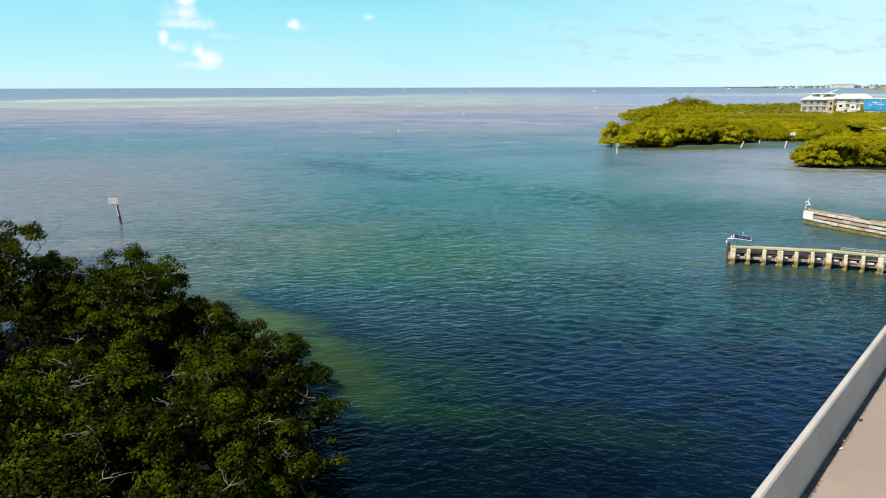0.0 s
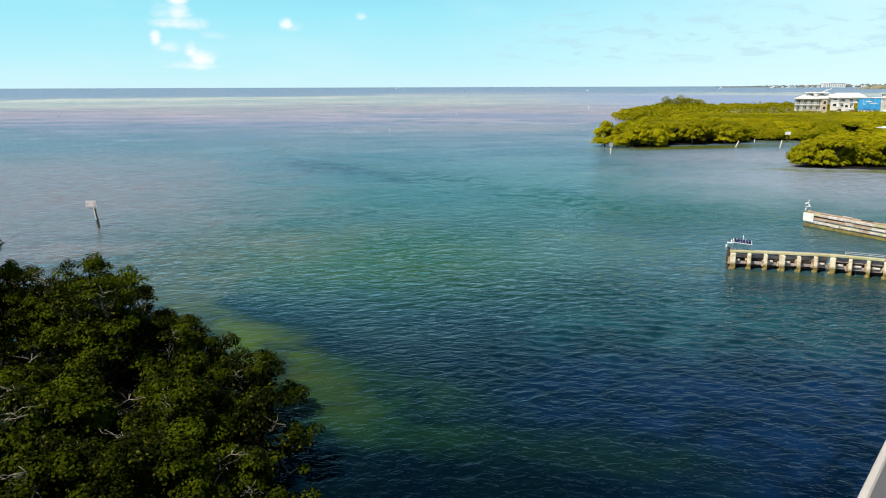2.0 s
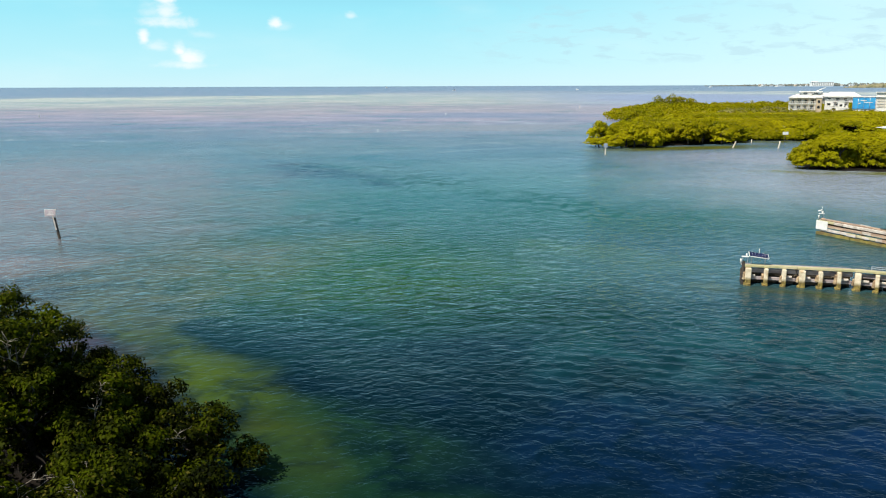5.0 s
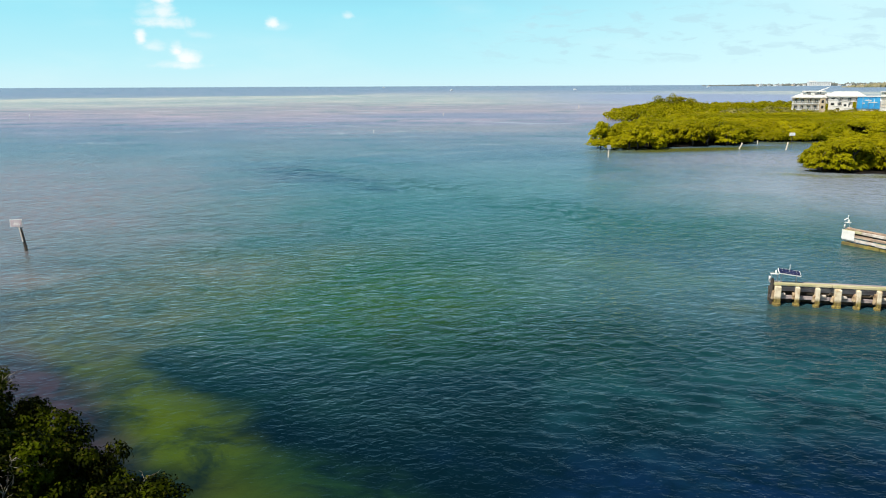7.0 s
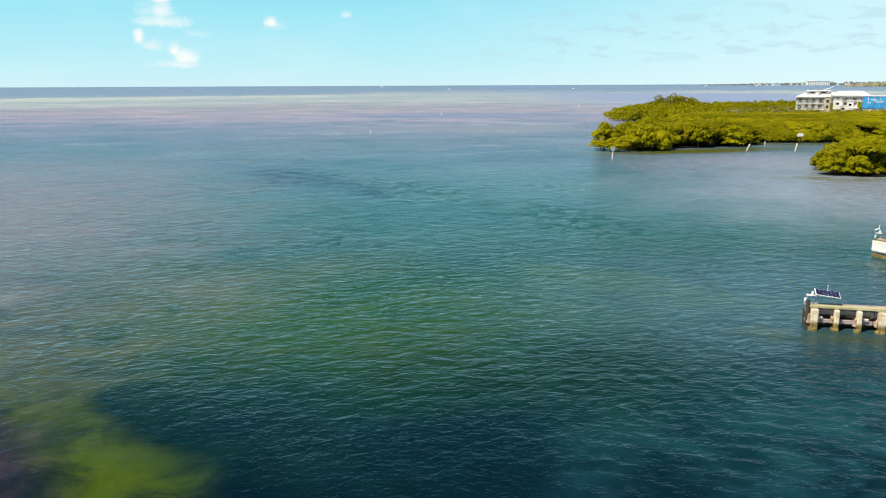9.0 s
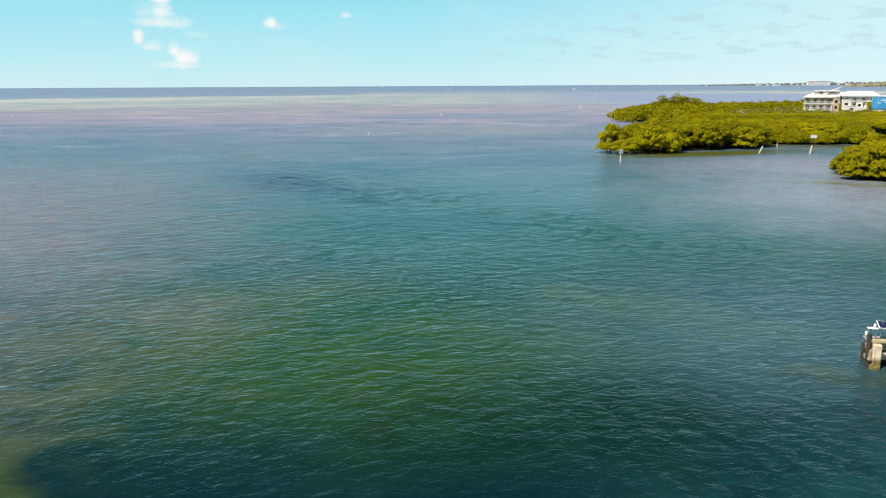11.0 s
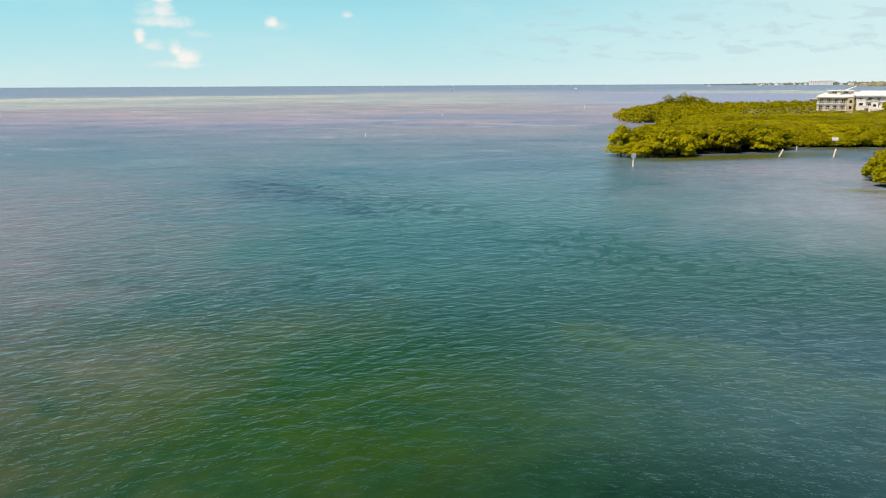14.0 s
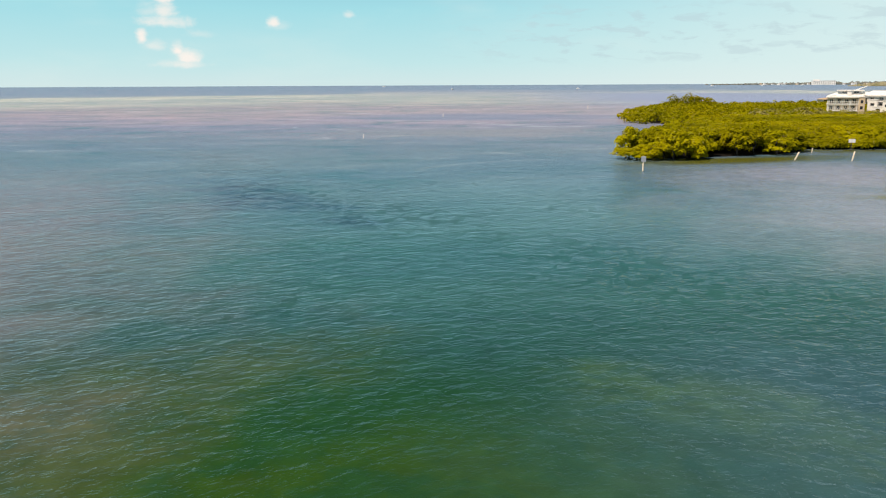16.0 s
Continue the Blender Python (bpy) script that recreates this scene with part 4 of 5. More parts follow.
rails(25.2, 3.6, 0.40, 0.98, (0.24, 0.28), GREY_TIMBER, "waler")
rails(25.2, 3.6, 0.46, 0.42, (0.26, 0.22), GREY_TIMBER, "waler")
rails(25.2, 1.2, 0.30, 0.62, (0.18, 0.14), SALT, "block", 0.26, (1, 4, 9))
# dark backing panel added to stand for the shaded gaps between the posts
rails(25.2, 1.8, 0.95, 0.50, (0.20, 1.0), TIMBER_DARK, "channel_board", 0.015)
rails(25.2, 3.6, 0.22, 1.33, (0.34, 0.17), CAP, "cap_timber", 0.012)
rails(25.2, 3.6, 0.74, 1.29, (0.48, 0.08), GREY_TIMBER, "deck_board", 0.012)
for k in range(10):
    p, a = at(1.3 + k * 2.4, 0.95, -0.6)
    pole("channel_post", [(p[0], p[1], -2.5), (p[0], p[1], 1.2)], (0.17, 0.16), TIMBER_DARK, pier, 9)
p, a = at(BEND, 0.24, 1.33)
bar("cap_joint", p, (0.34, 0.30, 0.165), CAP, pier, -20.0, 0.02)
end, a = at(0.10, 0.1, 0)
pole("end_post", [(end[0], end[1], -2.5), (end[0] - 0.03, end[1], 1.66)], (0.12, 0.11), BLACK_POST, pier, 9, "black tarred end post")
# low steel handrail on the shoreward half
for k in range(8):
    p, a = at(8.2 + k * 1.6, 0.42, 1.32)
    pole("rail_post", [p, (p[0], p[1], 1.66)], (0.025, 0.025), GREY, pier, 6)
for z in (1.54, 1.66):
    p0, _ = at(8.2, 0.42, z)
    p1, _ = at(8.2 + 7 * 1.6, 0.42, z)
    pole("handrail", [p0, p1], (0.025, 0.025), GREY, pier, 6)

x, y, a = along(0.16)
lamp_post(x, y + 0.05, 1.50, a, False)
x, y, a = along(1.12)
solar = thing("solar_panel", x, y + 0.25, 1.415, "tilted dark blue solar panel in a pale frame on posts", "solar panel", a)
for sx in (-0.45, 0.45):
    pole("post", [(sx, 0.05, -0.08), (sx, 0.05, 0.55)], (0.03, 0.03), GREY, solar, 6)
tilt = pose(0.0, 0, 0.66, 20, 7, 2)
bm = box(bmesh.new(), (0, 0, 0), (1.34, 0.62, 0.05), 0, 0.008)
bm.transform(tilt)
part("panel_frame", bm, WHITE, solar)
for i in range(6):
    for j in range(2):
        bm = box(bmesh.new(), (-0.53 + i * 0.212, -0.142 + j * 0.284, 0.028), (0.204, 0.276, 0.008))
        bm.transform(tilt)
        part("cell", bm, CELL, solar)
pole("whip_aerial", [(0.05, 0.22, 0.68), (0.05, 0.22, 1.12)], (0.018, 0.01), WHITE, solar, 5)

# steel access ladder at the shoreward end of what is seen
x, y, a = along(11.5)
ladder = thing("access_ladder", x, y - 0.62, 0, "grey steel access ladder and landing against the pier", "ladder", a)
for sx in (-0.8, 0.8):
    pole("stile", [(sx, 0.1, -1.0), (sx + 0.35, 0.1, 2.3)], (0.05, 0.05), GREY, ladder, 6)
    pole("back_stile", [(sx + 0.2, 0.75, 0.4), (sx + 0.5, 0.75, 2.3)], (0.04, 0.04), GREY, ladder, 6)
for k in range(7):
    pole("rung", [(-0.8 + k * 0.04, 0.1, 0.1 + k * 0.33), (0.8 + k * 0.04, 0.1, 0.1 + k * 0.33)], (0.03, 0.03), GREY, ladder, 6)
bar("landing", (0.2, 0.4, 0.98), (1.9, 0.9, 0.05), GREY, ladder)

GX, GY, GTURN = 35.2, 80.0, -65.0
far_pier = thing("far_fender_pier", GX, GY, 0, "long fender pier of stacked bleached timbers with white end board", "pier", GTURN)
# local x runs along the pier, the face towards the open water looks along -y
rng = random.Random(15)
for k in range(14):
    pole("timber_post", [(0.3 + k * 2.1, 0.35, -2.5), (0.3 + k * 2.1, 0.35, 1.38 + rng.uniform(-0.05, 0.1))], (0.19, 0.18), BLACK_POST if k % 2 else TIMBER, far_pier, 9)
for row, (z, mat, h) in enumerate(((0.10, WEEDY, 0.28), (0.46, TIMBER, 0.26), (0.84, TIMBER, 0.26), (1.20, TIMBER, 0.24))):
    s0 = 0.0
    while s0 < 28.0:
        s1 = s0 + (3.6 if row == 0 else rng.choice((0.9, 1.4, 1.9, 2.6)))
        wood = mat if row == 0 else rng.choice((TIMBER, TIMBER, TIMBER, CAP, SALT))
        bar("timber", ((s0 + s1) / 2, rng.uniform(-0.05, 0.05) - 0.02 * (row == 0), z + rng.uniform(-0.02, 0.02) * (row > 0)), (s1 - s0 - 0.03, 0.26, h * rng.uniform(0.85, 1.0)), wood, far_pier, bevel=0.02)
        s0 = s1
for k in range(8):
    bar("back_timber", (k * 3.6 + 1.8, 0.72, 1.06), (3.56, 0.22, 0.46), TIMBER_DARK, far_pier, bevel=0.02)
    bar("deck_board", (k * 3.6 + 1.8, 0.36, 1.37), (3.56, 0.50, 0.06), TIMBER, far_pier)
bar("end_board", (0.62, -0.165, 0.88), (1.20, 0.05, 0.82), WHITE, far_pier, bevel=0.01, label="white painted end board")
bar("end_return", (-0.03, 0.36, 0.88), (0.05, 0.98, 0.82), WHITE, far_pier, label="white painted end board")
for k in range(14):
    bar("fender_block", (2.2 + k * 1.45 + rng.uniform(-0.2, 0.2), -0.17, 0.46 + rng.uniform(-0.04, 0.04)), (rng.uniform(0.5, 1.15), 0.07, 0.20), SALT, far_pier, bevel=0.015, label="salt-whitened rubbing block")
for k in range(6):
    bar("loose_plank", (4.6 + k * 2.2, 0.3 + rng.uniform(-0.1, 0.1), 1.44), (rng.uniform(0.5, 1.3), 0.18, 0.06), BLACK_POST if k % 2 else SALT, far_pier, rng.uniform(-25, 25), 0.01)
lamp_post(GX + 0.25, GY - 0.1, 1.402, 0, True)


# ---- posts and boards in the water ----
def daymark(x, y, height, lean, radius, board, material, label, board_mat, turn=0.0, name="channel_marker"):
    mark = thing(name, x, y, 0, label, "marker post", turn)
    tx, ty = lean
    pole("post", [(-tx * 0.5, -ty * 0.5, -2.0), (0, 0, 0), (tx, ty, height)], (radius * 1.1, radius, radius * 0.9), material, mark, 9)
    if board:
        bw, bh, bz = board
        f = bz / height
        bar("board", (tx * f, ty * f - radius - 0.04, bz), (bw, 0.05, bh), board_mat, mark, bevel=0.01)
        bar("board_brace", (tx * f, ty * f - radius + 0.01, bz), (bw * 0.8, 0.06, 0.09), GREY, mark)
    return mark


post = daymark(-35.6, 78.6, 2.3, (-0.35, 0), 0.13, None, BLACK_POST, "leaning black timber channel post with a faded board", SIGN_PINK)
bar("pale_strip", (-0.24, -0.12, 1.45), (0.11, 0.06, 1.35), SALT, post, tilt=(0, -8.6), label="pale metal strip up the post")
for k in range(5):
    bar("oyster_clump", (-0.01 * k + 0.05 * (k % 2), -0.10 + 0.03 * k, 0.05 + 0.09 * k), (0.22, 0.16, 0.14), TIMBER_DARK, post, 23 * k, 0.04)
board = thing("faded_board", -36.15, 78.5, 2.05, "faded pinkish warning board on a thin frame at the channel post", "sign")
bar("face", (0, -0.03, 0.32), (0.96, 0.03, 0.58), SIGN_PINK, board, bevel=0.006)
for k in range(3):
    bar("faded_mark", (0.05, -0.048, 0.2 + 0.12 * k), (0.62 - 0.1 * k, 0.01, 0.05), WHITE, board)
for z in (0.02, 0.62):
    bar("frame_rail", (0, 0, z), (1.04, 0.04, 0.05), WHITE, board)
for sx in (-0.5, 0.5):
    bar("frame_stile", (sx, 0, 0.32), (0.04, 0.05, 0.64), WHITE, board)
bar("bracket", (0.2, 0.03, 0.0), (0.6, 0.05, 0.22), GREY, board)
daymark(31.7, 162.0, 2.3, (0, 0), 0.13, (0.72, 0.80, 1.9), PALE_WOOD, "weathered pale timber post with a grey square board", GREY)
daymark(63.0, 179.0, 1.35, (0.6, 0), 0.15, None, PALE_WOOD, "short pale timber stake leaning in the water", GREY, name="stake")
daymark(72.2, 192.5, 0.9, (0.05, 0), 0.09, None, PALE_WOOD, "short pale timber stake leaning in the water", GREY, name="stake")
daymark(72.0, 176.8, 1.6, (0.3, 0), 0.14, None, PALE_WOOD, "short pale timber stake leaning in the water", GREY, name="stake")
sign = thing("white_board", 81.3, 195.5, 0, "white blank notice board on a post before the mangroves", "sign")
pole("post", [(0, 0, -1.5), (0, 0, 2.4)], (0.08, 0.07), BARK, sign)
bar("face", (0, -0.13, 2.05), (1.35, 0.05, 0.7), WHITE, sign, bevel=0.01)
daymark(-177.2, 350.0, 2.0, (0, 0), 0.14, (0.7, 0.5, 0.8), GREY, "distant grey channel marker standing in the sea", GREY)
daymark(-20.0, 240.0, 0.9, (0, 0), 0.07, None, SALT, "distant pale stake standing in the sea", GREY, name="stake")
daymark(0.0, 363.0, 1.3, (0, 0), 0.12, None, SALT, "distant pale stake standing in the sea", GREY, name="stake")
daymark(75.0, 450.0, 2.2, (0, 0), 0.16, None, SALT, "distant pale stake standing in the sea", GREY, name="stake")


# ---- houses ----
def villa(x, y, turn, width, depth, storeys, label, roof_mat, wall_mat, name="villa", porch=True):
    h = thing(name, x, y, 0.5, label, "house", turn)
    fl = 2.75
    z0 = 1.2
    for sx in np.linspace(-width / 2 + 0.4, width / 2 - 0.4, max(3, int(width / 4))):
        bar("stilt", (sx, -depth / 2 + 0.4, z0 / 2), (0.4, 0.4, z0), wall_mat, h)
        bar("stilt", (sx, depth / 2 - 0.4, z0 / 2), (0.4, 0.4, z0), wall_mat, h)
    for s in range(storeys):
        zb = z0 + s * fl
        inset = 0.8 * s
        wd = width - 2 * inset
        bar("floor_slab", (0, -0.9, zb + 0.1), (wd + 0.6, depth + 2.2, 0.22), WHITE, h)
        bar("wall", (0, 0.5, zb + fl / 2 + 0.1), (wd, depth - 1.0, fl - 0.24), wall_mat, h)
        n = max(2, int(wd / 3.0))
        for k in range(n):
            wx = -wd / 2 + (k + 0.5) * wd / n
            win = bar("window", (wx, -depth / 2 + 0.98, zb + 1.45), (wd / n * 0.62, 0.08, 1.8), WINDOW, h)
            bar("frame", (wx, -depth / 2 + 0.93, zb + 2.44), (wd / n * 0.66, 0.10, 0.10), WHITE, win)
            bar("mullion", (wx, -depth / 2 + 0.92, zb + 1.45), (0.10, 0.08, 1.9), WHITE, win)
        if porch:
            for k in range(n + 1):
                px = -wd / 2 + k * wd / n
                bar("porch_post", (px, -depth / 2 - 1.8, zb + fl / 2 + 0.1), (0.26, 0.26, fl - 0.2), WHITE, h)
            rail = bar("railing", (0, -depth / 2 - 1.8, zb + 1.15), (wd, 0.10, 0.12), WHITE, h)
            for k in range(int(wd / 0.6)):
                bar("baluster", (-wd / 2 + 0.3 + k * 0.6, -depth / 2 - 1.8, zb + 0.66), (0.10, 0.06, 0.9), WHITE, rail)
    zt = z0 + storeys * fl
    wd = width - 1.6 * (storeys - 1)
    if roof_mat is None:
        bar("roof", (0, -0.8, zt + 0.12), (wd + 1.4, depth + 2.6, 0.28), WHITE, h, bevel=0.04, label="flat white roof")
        bar("parapet", (0, -depth / 2 - 1.9, zt + 0.55), (wd + 1.2, 0.16, 0.6), WHITE, h)
    else:
        bm = bmesh.new()
        a, b, rise = wd / 2 + 0.7, depth / 2 + 1.2, min(wd, depth) * 0.15
        c = [bm.verts.new(v) for v in ((-a, -b - 0.8, zt), (a, -b - 0.8, zt), (a, b, zt), (-a, b, zt), (-a + b * 0.8, 0, zt + rise), (a - b * 0.8, 0, zt + rise))]
        for f in ((0, 1, 5, 4), (2, 3, 4, 5), (1, 2, 5), (3, 0, 4), (3, 2, 1, 0)):
            bm.faces.new([c[i] for i in f])
        part("roof", bm, roof_mat, h, "hipped metal roof")
    return h


def hip_roof(cx, cy, z, low, high, rise, parent):
    """A low white hipped roof between an eaves rectangle and a ridge rectangle."""
    bm = bmesh.new()
    rings = [[bm.verts.new((cx + sx * w / 2, cy + sy * d / 2, h)) for sx, sy in ((-1, -1), (1, -1), (1, 1), (-1, 1))] for (w, d), h in ((low, z), (low, z + 0.2), (high, z + rise))]
    for a, b in zip(rings, rings[1:]):
        for i in range(4):
            bm.faces.new((a[i], a[(i + 1) % 4], b[(i + 1) % 4], b[i]))
    bm.faces.new(rings[0][::-1])
    bm.faces.new(rings[-1])
    roof = part("hip_roof", bm, WHITE, parent, "low hipped white metal roof")
    for i in range(int(low[0] / 1.6)):
        x = -low[0] / 2 + 0.8 + i * 1.6
        f = 0.94 * min(1.0, (low[0] / 2 - abs(x)) / max(0.1, (low[0] - high[0]) / 2))
        a = Vector((cx + x, cy - low[1] / 2, z + 0.21))
        b = Vector((cx + x, cy - low[1] / 2 + f * (low[1] - high[1]) / 2, z + 0.21 + f * (rise - 0.2)))
        pole("roof_seam", [a, b], (0.04, 0.04), WHITE, roof, 4)


def terrace(name, x, y, turn, label, levels, depth, wall_mat, posts=2.4):
    """A flat-roofed house of open storeys; levels: left, right, floor, ceiling, depth of the porch before the wall."""
    h = thing(name, x, y, 0.5, label, "house", turn)
    for k, (x0, x1, z0, z1, porch) in enumerate(levels):
        mid, wd = (x0 + x1) / 2, x1 - x0
        bar("floor_slab", (mid, depth / 2, z0 + 0.1), (wd + 0.5, depth + 0.4, 0.24), WHITE, h, bevel=0.02)
        bar("wall", (mid, porch + (depth - porch) / 2, (z0 + z1) / 2 + 0.1), (wd, depth - porch, z1 - z0 - 0.24), wall_mat, h)
        n = max(2, round(wd / posts))
        for i in range(n):
            wx = x0 + (i + 0.5) * wd / n
            win = bar("window", (wx, porch - 0.02, z0 + (z1 - z0) * 0.5), (wd / n * 0.38, 0.10, (z1 - z0) * 0.48), WINDOW, h)
            bar("mullion", (wx, porch - 0.07, z0 + (z1 - z0) * 0.5), (0.10, 0.06, (z1 - z0) * 0.62), WHITE, win)
            bar("lintel", (wx, porch - 0.06, z0 + (z1 - z0) * 0.84), (wd / n * 0.64, 0.12, 0.12), WHITE, win)
        if porch > 0.5:
            for i in range(n + 1):
                bar("porch_post", (x0 + i * wd / n, 0.1, (z0 + z1) / 2 + 0.1), (0.26, 0.26, z1 - z0 - 0.24), WHITE, h)
            rail = bar("railing", (mid, -0.06, z0 + 1.05), (wd, 0.08, 0.10), WHITE, h)
            for i in range(int(wd / 0.7)):
                bar("baluster", (x0 + 0.35 + i * 0.7, -0.06, z0 + 0.62), (0.12, 0.05, 0.80), WHITE, rail)
        above = levels[k + 1] if k + 1 < len(levels) and abs(levels[k + 1][2] - z1) < 0.1 else None
        if not above:
            bar("roof", (mid, depth / 2 - 0.2, z1 + 0.12), (wd + 1.0, depth + 1.2, 0.30), WHITE, h, bevel=0.04, label="flat white roof")
    for i in range(4):
        bar("stilt", (levels[0][0] + 0.5 + i * (levels[0][1] - levels[0][0] - 1) / 3, 0.6, levels[0][2] / 2 - 0.1), (0.4, 0.4, levels[0][2] + 0.2), wall_mat, h)
    return h


porch_house = terrace("porch_house", 130.7, 308.8, -25, "flat-roofed house with deep white porches and beige walls", [(0.0, 11.1, 3.2, 5.4, 1.6), (0.0, 9.2, 5.4, 7.7, 1.6)], 7, CREAM)
tower = bar("stair_tower", (10.2, -0.2, 3.9), (1.9, 2.6, 7.8), BEIGE, porch_house, bevel=0.03, label="plain beige stair tower")
for z in (4.4, 6.4):
    bar("slit_window", (10.2, -1.53, z), (0.8, 0.08, 1.0), WINDOW, tower)
bar("tower_cap", (10.2, -0.2, 7.89), (2.2, 3.0, 0.18), WHITE, tower)
stepped = terrace("stepped_house", 137.0, 318.2, -25, "tall white house with stepped flat roofs behind the porches", [(-1.0, 13.5, 5.4, 7.6, 0.55), (1.6, 9.0, 8.9, 9.8, 0.0)], 8, WHITE, 3.4)
hip_roof(6.3, 4.0, 7.9, (16.2, 9.6), (9.0, 5.0), 1.5, stepped)
pole("roof_boom", [(6.6, 0.6, 9.9), (10.4, 0.4, 11.5)], (0.20, 0.12), WHITE, stepped, 6, "slanting white boom on the roof")
for k in range(4):
    bar("sun_shade", (1.0 + k * 3.4, -0.9, 7.3 + 0.5 * (k % 2)), (3.0, 1.8, 0.10), WHITE, stepped, tilt=(24, 0), label="slanting white shade")
for k in range(6):
    bar("roof_box", (0.2 + k * 2.4, -0.2 + 0.5 * (k % 2), 8.0 + 0.4 * (k % 3)), (1.4, 1.0, 0.9 + 0.3 * (k % 2)), WHITE, stepped, bevel=0.03)
long_house = terrace("long_house", 145.7, 310.6, -26, "white two-storey house with a long overhanging flat roof", [(0.0, 7.4, 3.6, 6.1, 0.55), (-0.5, 10.6, 6.1, 8.0, 0.55)], 9, WHITE, 2.6)
hip_roof(5.0, 4.4, 8.27, (13.0, 10.4), (8.0, 3.0), 1.6, long_house)
for k, (px, pz, pw) in enumerate(((146.6, 4.6, 3.0), (148.6, 6.4, 2.2), (149.6, 3.9, 2.6), (145.2, 6.9, 2.8))):
    shed = thing("white_shed", px, (306.4, 305.1, 303.8, 307.6)[k], 0.5, "small white balcony block before the long house", "shed", -26)
    bar("wall", (0, 0, pz / 2), (pw, 1.8, pz), WHITE, shed)
    bar("roof", (0, 0, pz + 0.08), (pw + 0.3, 2.1, 0.16), WHITE, shed, bevel=0.02)
    bar("window", (0, -0.93, pz * 0.78), (pw * 0.4, 0.08, 0.8), WINDOW, shed)
for x, y, s in ((139.0, 296, 0.8), (146.5, 295, 0.85), (152.0, 290, 0.8), (131.0, 299, 0.75)):
    copy_thing(ISLE[int(x) % 4], pose(x, y, 0.4, 0, 0, x * 31 % 360) @ Matrix.Diagonal((s, s, s, 1)))
villa(198, 450, 10, 6, 6, 1, "small house with a tan hipped roof by the water", ROOF_TAN, WHITE, porch=False)
villa(98.5, 173.5, 20, 9, 7, 1, "low white boathouse with a pale metal roof behind the spit", ROOF_GREY, WHITE, "boathouse", porch=False)
wrapped = thing("wrapped_house", 149.9, 299.4, 0.5, "house under repair wrapped in bright blue sheeting", "house", -28)
bar("wall", (8.2, 4.1, 4.05), (16.2, 8, 8.1), WHITE, wrapped)
for k in range(4):
    bar("sheet", (0.95 + k * 1.86, -0.10, 6.0 + 0.05 * (k % 2)), (1.83, 0.10, 4.2), BLUE, wrapped, tilt=(0.8 * (k % 2), 0), label="taut blue plastic sheet")
for mx, mz, mw in ((3.6, 6.9, 2.0), (5.2, 6.2, 2.6), (2.2, 5.9, 0.9)):
    bar("sheet_mark", (mx, -0.19, mz), (mw, 0.03, 0.28), WHITE, wrapped, label="white mark on the sheeting")
for k in range(5):
    pole("scaffold_pole", [(k * 1.86, -0.35, 0), (k * 1.86, -0.35, 8.2)], (0.05, 0.05), STEEL, wrapped, 5)
bar("roof", (8.2, 4.0, 8.25), (16.8, 8.6, 0.30), WHITE, wrapped)
bar("upper_wall", (11.8, 3.6, 8.9), (8.6, 7.4, 1.7), WHITE, wrapped)
bar("upper_roof", (11.8, 3.5, 9.85), (9.2, 8.2, 0.22), WHITE, wrapped)
for k in range(9):
    bar("siding_board", (11.6, -0.03, 4.6 + k * 0.55), (7.2, 0.10, 0.16), CREAM, wrapped, bevel=0.01)
for k in range(3):
    bar("balcony", (10.4 + k * 2.2, -0.5, 2.2 + 1.6 * k), (2.8, 1.2, 0.9), WHITE, wrapped, bevel=0.02)


# ---- far coast ----
def coast(name, outline, label, seed, material):
    """A low wooded shore on the skyline, one uneven mass of tree tops; outline: place, half width and height along it."""
    rng = random.Random(seed)
    bm = bmesh.new()
    for x, y, w, height in outline:
        for _ in range(9):
            r = w * rng.uniform(0.3, 0.7)
            h = height * rng.uniform(0.5, 1.0)
            bmesh.ops.create_icosphere(bm, subdivisions=1, radius=1.0, matrix=Matrix.Translation((x + rng.uniform(-1.2, 1.2) * w, y + rng.uniform(-15, 70), 0)) @ Matrix.Diagonal((r, r, h, 1)))
    for v in bm.verts:
        v.co += Vector(noise.noise_vector(v.co * 0.12)) * 1.8
    return tagged(part(name, bm, material, None), label, "coast", kind="stuff")


coast("far_coast", [(1120 + 22 * k, 3340 - 5 * k, 20, 5 + 9 * min(1, k / 22)) for k in range(74)], "low wooded coast on the skyline", 61, HAZY_GREEN)
coast("wooded_point", [(1095 + 12 * k, 2120 + 4 * k, 12, 5 + 11 * min(1, k / 9)) for k in range(40)], "low brown-green wooded point beyond the houses", 62, HAZY_POINT_GREEN)
rng = random.Random(77)
for k in range(34):
    cx = 1240 + 34 * k + rng.uniform(-17, 17)
    h = thing("coast_house", cx, 3215 - 0.23 * (cx - 1130) + rng.uniform(-25, 25), 0, "distant pale house on the far shore", "house", rng.uniform(-15, 15), group="far shore houses")
    wd, ht = rng.choice((7, 10, 14, 30)) * rng.uniform(0.8, 1.2), rng.uniform(3.0, 6.5)
    bar("wall", (0, 0, ht / 2), (wd, 12, ht), WHITE if k % 4 else BEIGE, h)
    bar("roof", (0, 0, ht + 0.7), (wd + 1.5, 13, 1.4), ROOF_TAN if k % 3 == 0 else WHITE, h, bevel=0.5)
    for j in range(4):
        bar("window", (-wd / 2 + (j + 0.5) * wd / 4, -6.1, ht * 0.55), (wd / 8, 0.2, ht * 0.3), WINDOW, h)
hotel = thing("hotel", 1455, 3090, 0, "long pale hotel block on the far shore", "building", -6)
bar("wall", (0, 0, 7.5), (84, 16, 15), WHITE, hotel)
bar("roof", (0, 0, 15.6), (86, 18, 1.2), WHITE, hotel)
bar("penthouse", (-26, 0, 18.2), (22, 12, 4), WHITE, hotel)
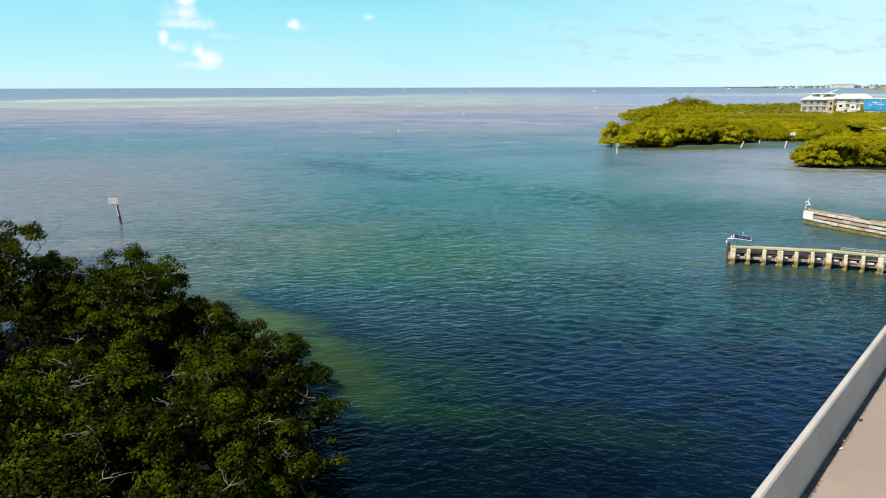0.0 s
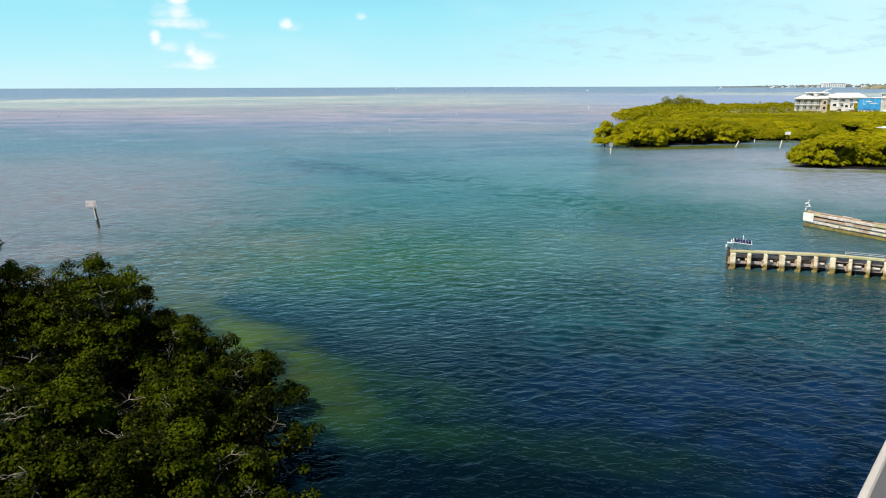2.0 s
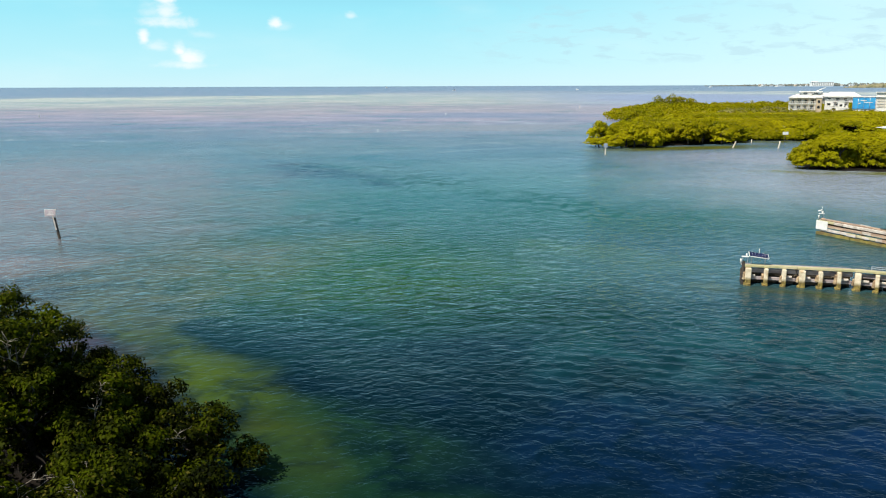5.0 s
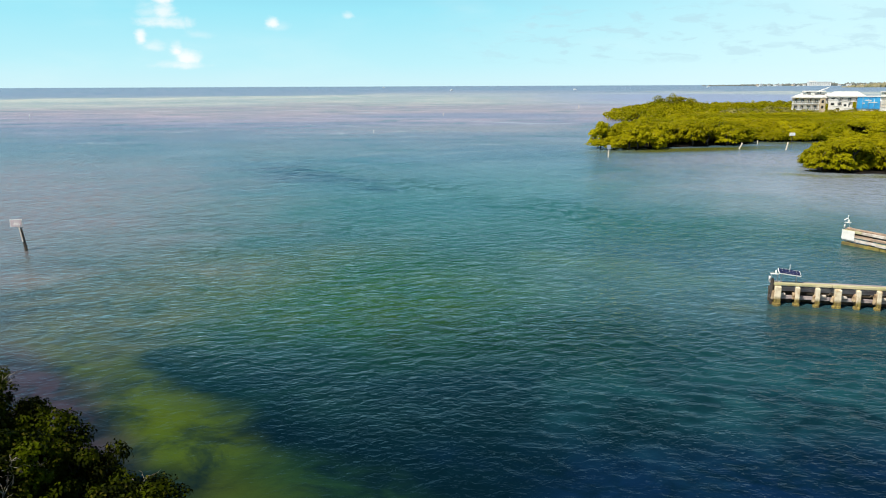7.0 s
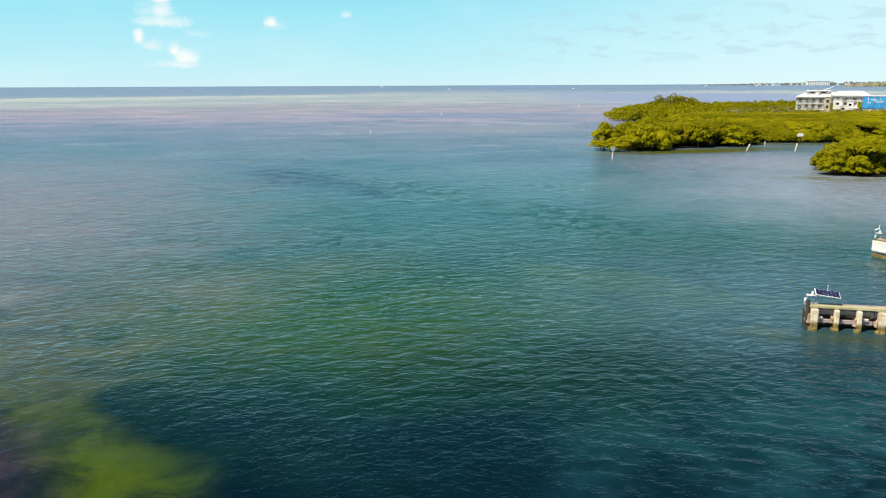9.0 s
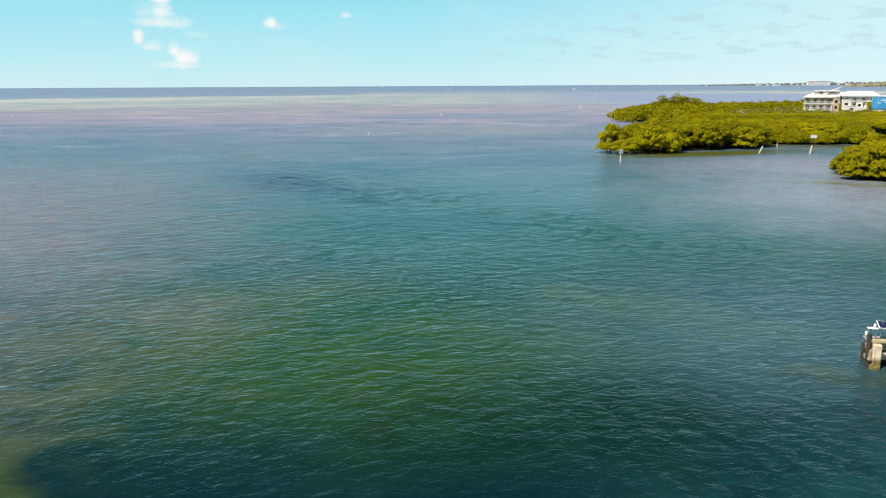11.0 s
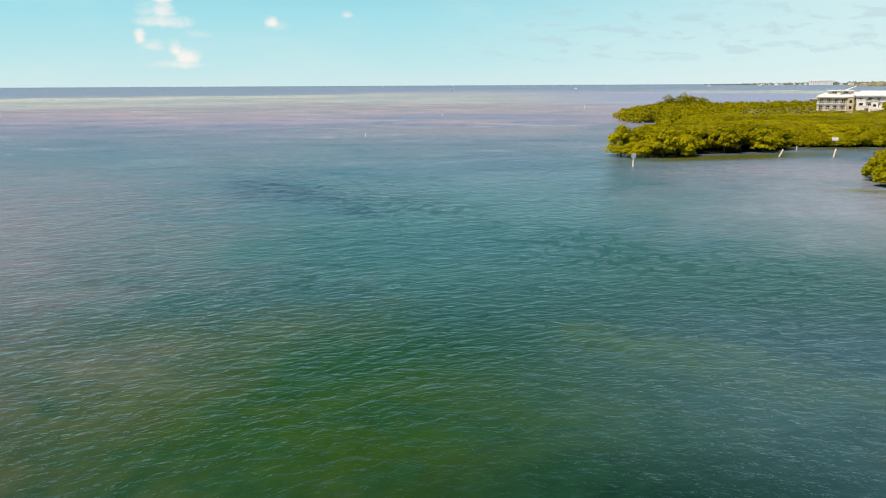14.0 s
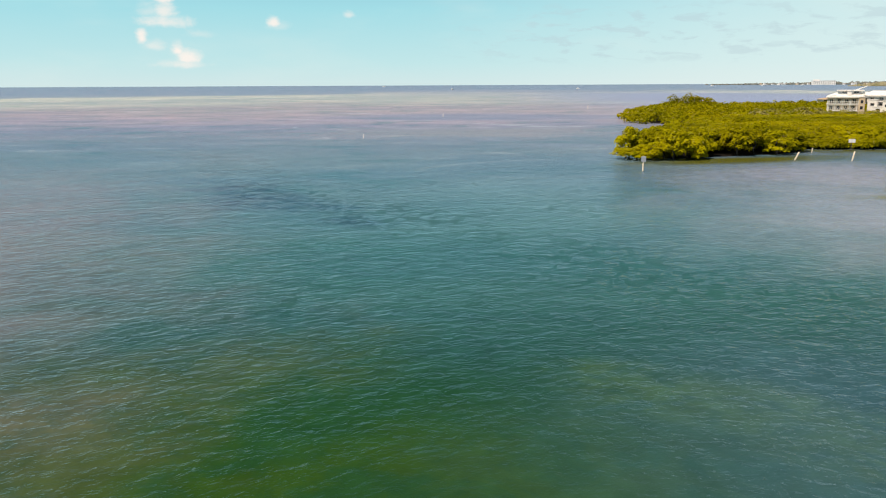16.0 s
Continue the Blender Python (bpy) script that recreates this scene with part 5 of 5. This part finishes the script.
for k in range(12):
    for j in range(4):
        bar("window", (-37 + k * 6.7, -8.1, 3.0 + j * 3.6), (2.6, 0.2, 1.8), WINDOW, hotel)


# ---- boats ----
def motor_boat(x, y, length, turn, label):
    b = thing("motor_boat", x, y, 0, label, "boat", turn)
    half, beam = length / 2, length * 0.16
    bm = bmesh.new()
    low = [(-half, -beam * 0.8, -0.2), (half * 0.5, -beam * 0.7, -0.2), (half * 0.92, 0, -0.1), (half * 0.5, beam * 0.7, -0.2), (-half, beam * 0.8, -0.2)]
    top = [(-half, -beam, length * 0.13), (half * 0.5, -beam, length * 0.15), (half, 0, length * 0.19), (half * 0.5, beam, length * 0.15), (-half, beam, length * 0.13)]
    lo, hi = [bm.verts.new(v) for v in low], [bm.verts.new(v) for v in top]
    for i in range(5):
        j = (i + 1) % 5
        bm.faces.new((lo[i], lo[j], hi[j], hi[i]))
    bm.faces.new(hi), bm.faces.new(lo[::-1])
    part("hull", bm, WHITE, b)
    bar("cabin", (-length * 0.05, 0, length * 0.22), (length * 0.36, beam * 1.4, length * 0.18), WHITE, b, bevel=0.1)
    bar("windscreen", (length * 0.135, 0, length * 0.23), (0.06, beam * 1.2, length * 0.09), WINDOW, b)
    bar("top", (-length * 0.08, 0, length * 0.36), (length * 0.4, beam * 1.6, 0.12), WHITE, b)
    for sx in (-1, 1):
        pole("strut", [(sx * length * 0.12 - length * 0.08, beam * 0.7, length * 0.2), (sx * length * 0.12 - length * 0.08, beam * 0.7, length * 0.36)], (0.05, 0.05), STEEL, b, 5)
    return b


def sailing_boat(x, y, length, turn):
    b = motor_boat(x, y, length, turn, "white moored sailing boat with bare mast, far off")
    b.name = "sailing_boat"
    pole("mast", [(0.1 * length, 0, 0.1 * length), (0.1 * length, 0, 1.25 * length)], (0.14, 0.09), WHITE, b, 6)
    pole("boom", [(0.1 * length, 0, 0.32 * length), (-0.4 * length, 0, 0.30 * length)], (0.1, 0.08), WHITE, b, 6)
    return b


motor_boat(-228, 3020, 12, 20, "small white motor boat far out on the sea")
motor_boat(17, 1681, 8, 35, "small white motor boat far out on the sea")
motor_boat(289, 1757, 7, -30, "small white motor boat far out on the sea")
motor_boat(834, 2513, 12, 10, "small white motor boat far out on the sea")
sailing_boat(1110, 2791, 24, 25)
sailing_boat(1180, 2850, 12, -15)
motor_boat(1290, 2900, 14, 12, "small white motor boat far out on the sea")
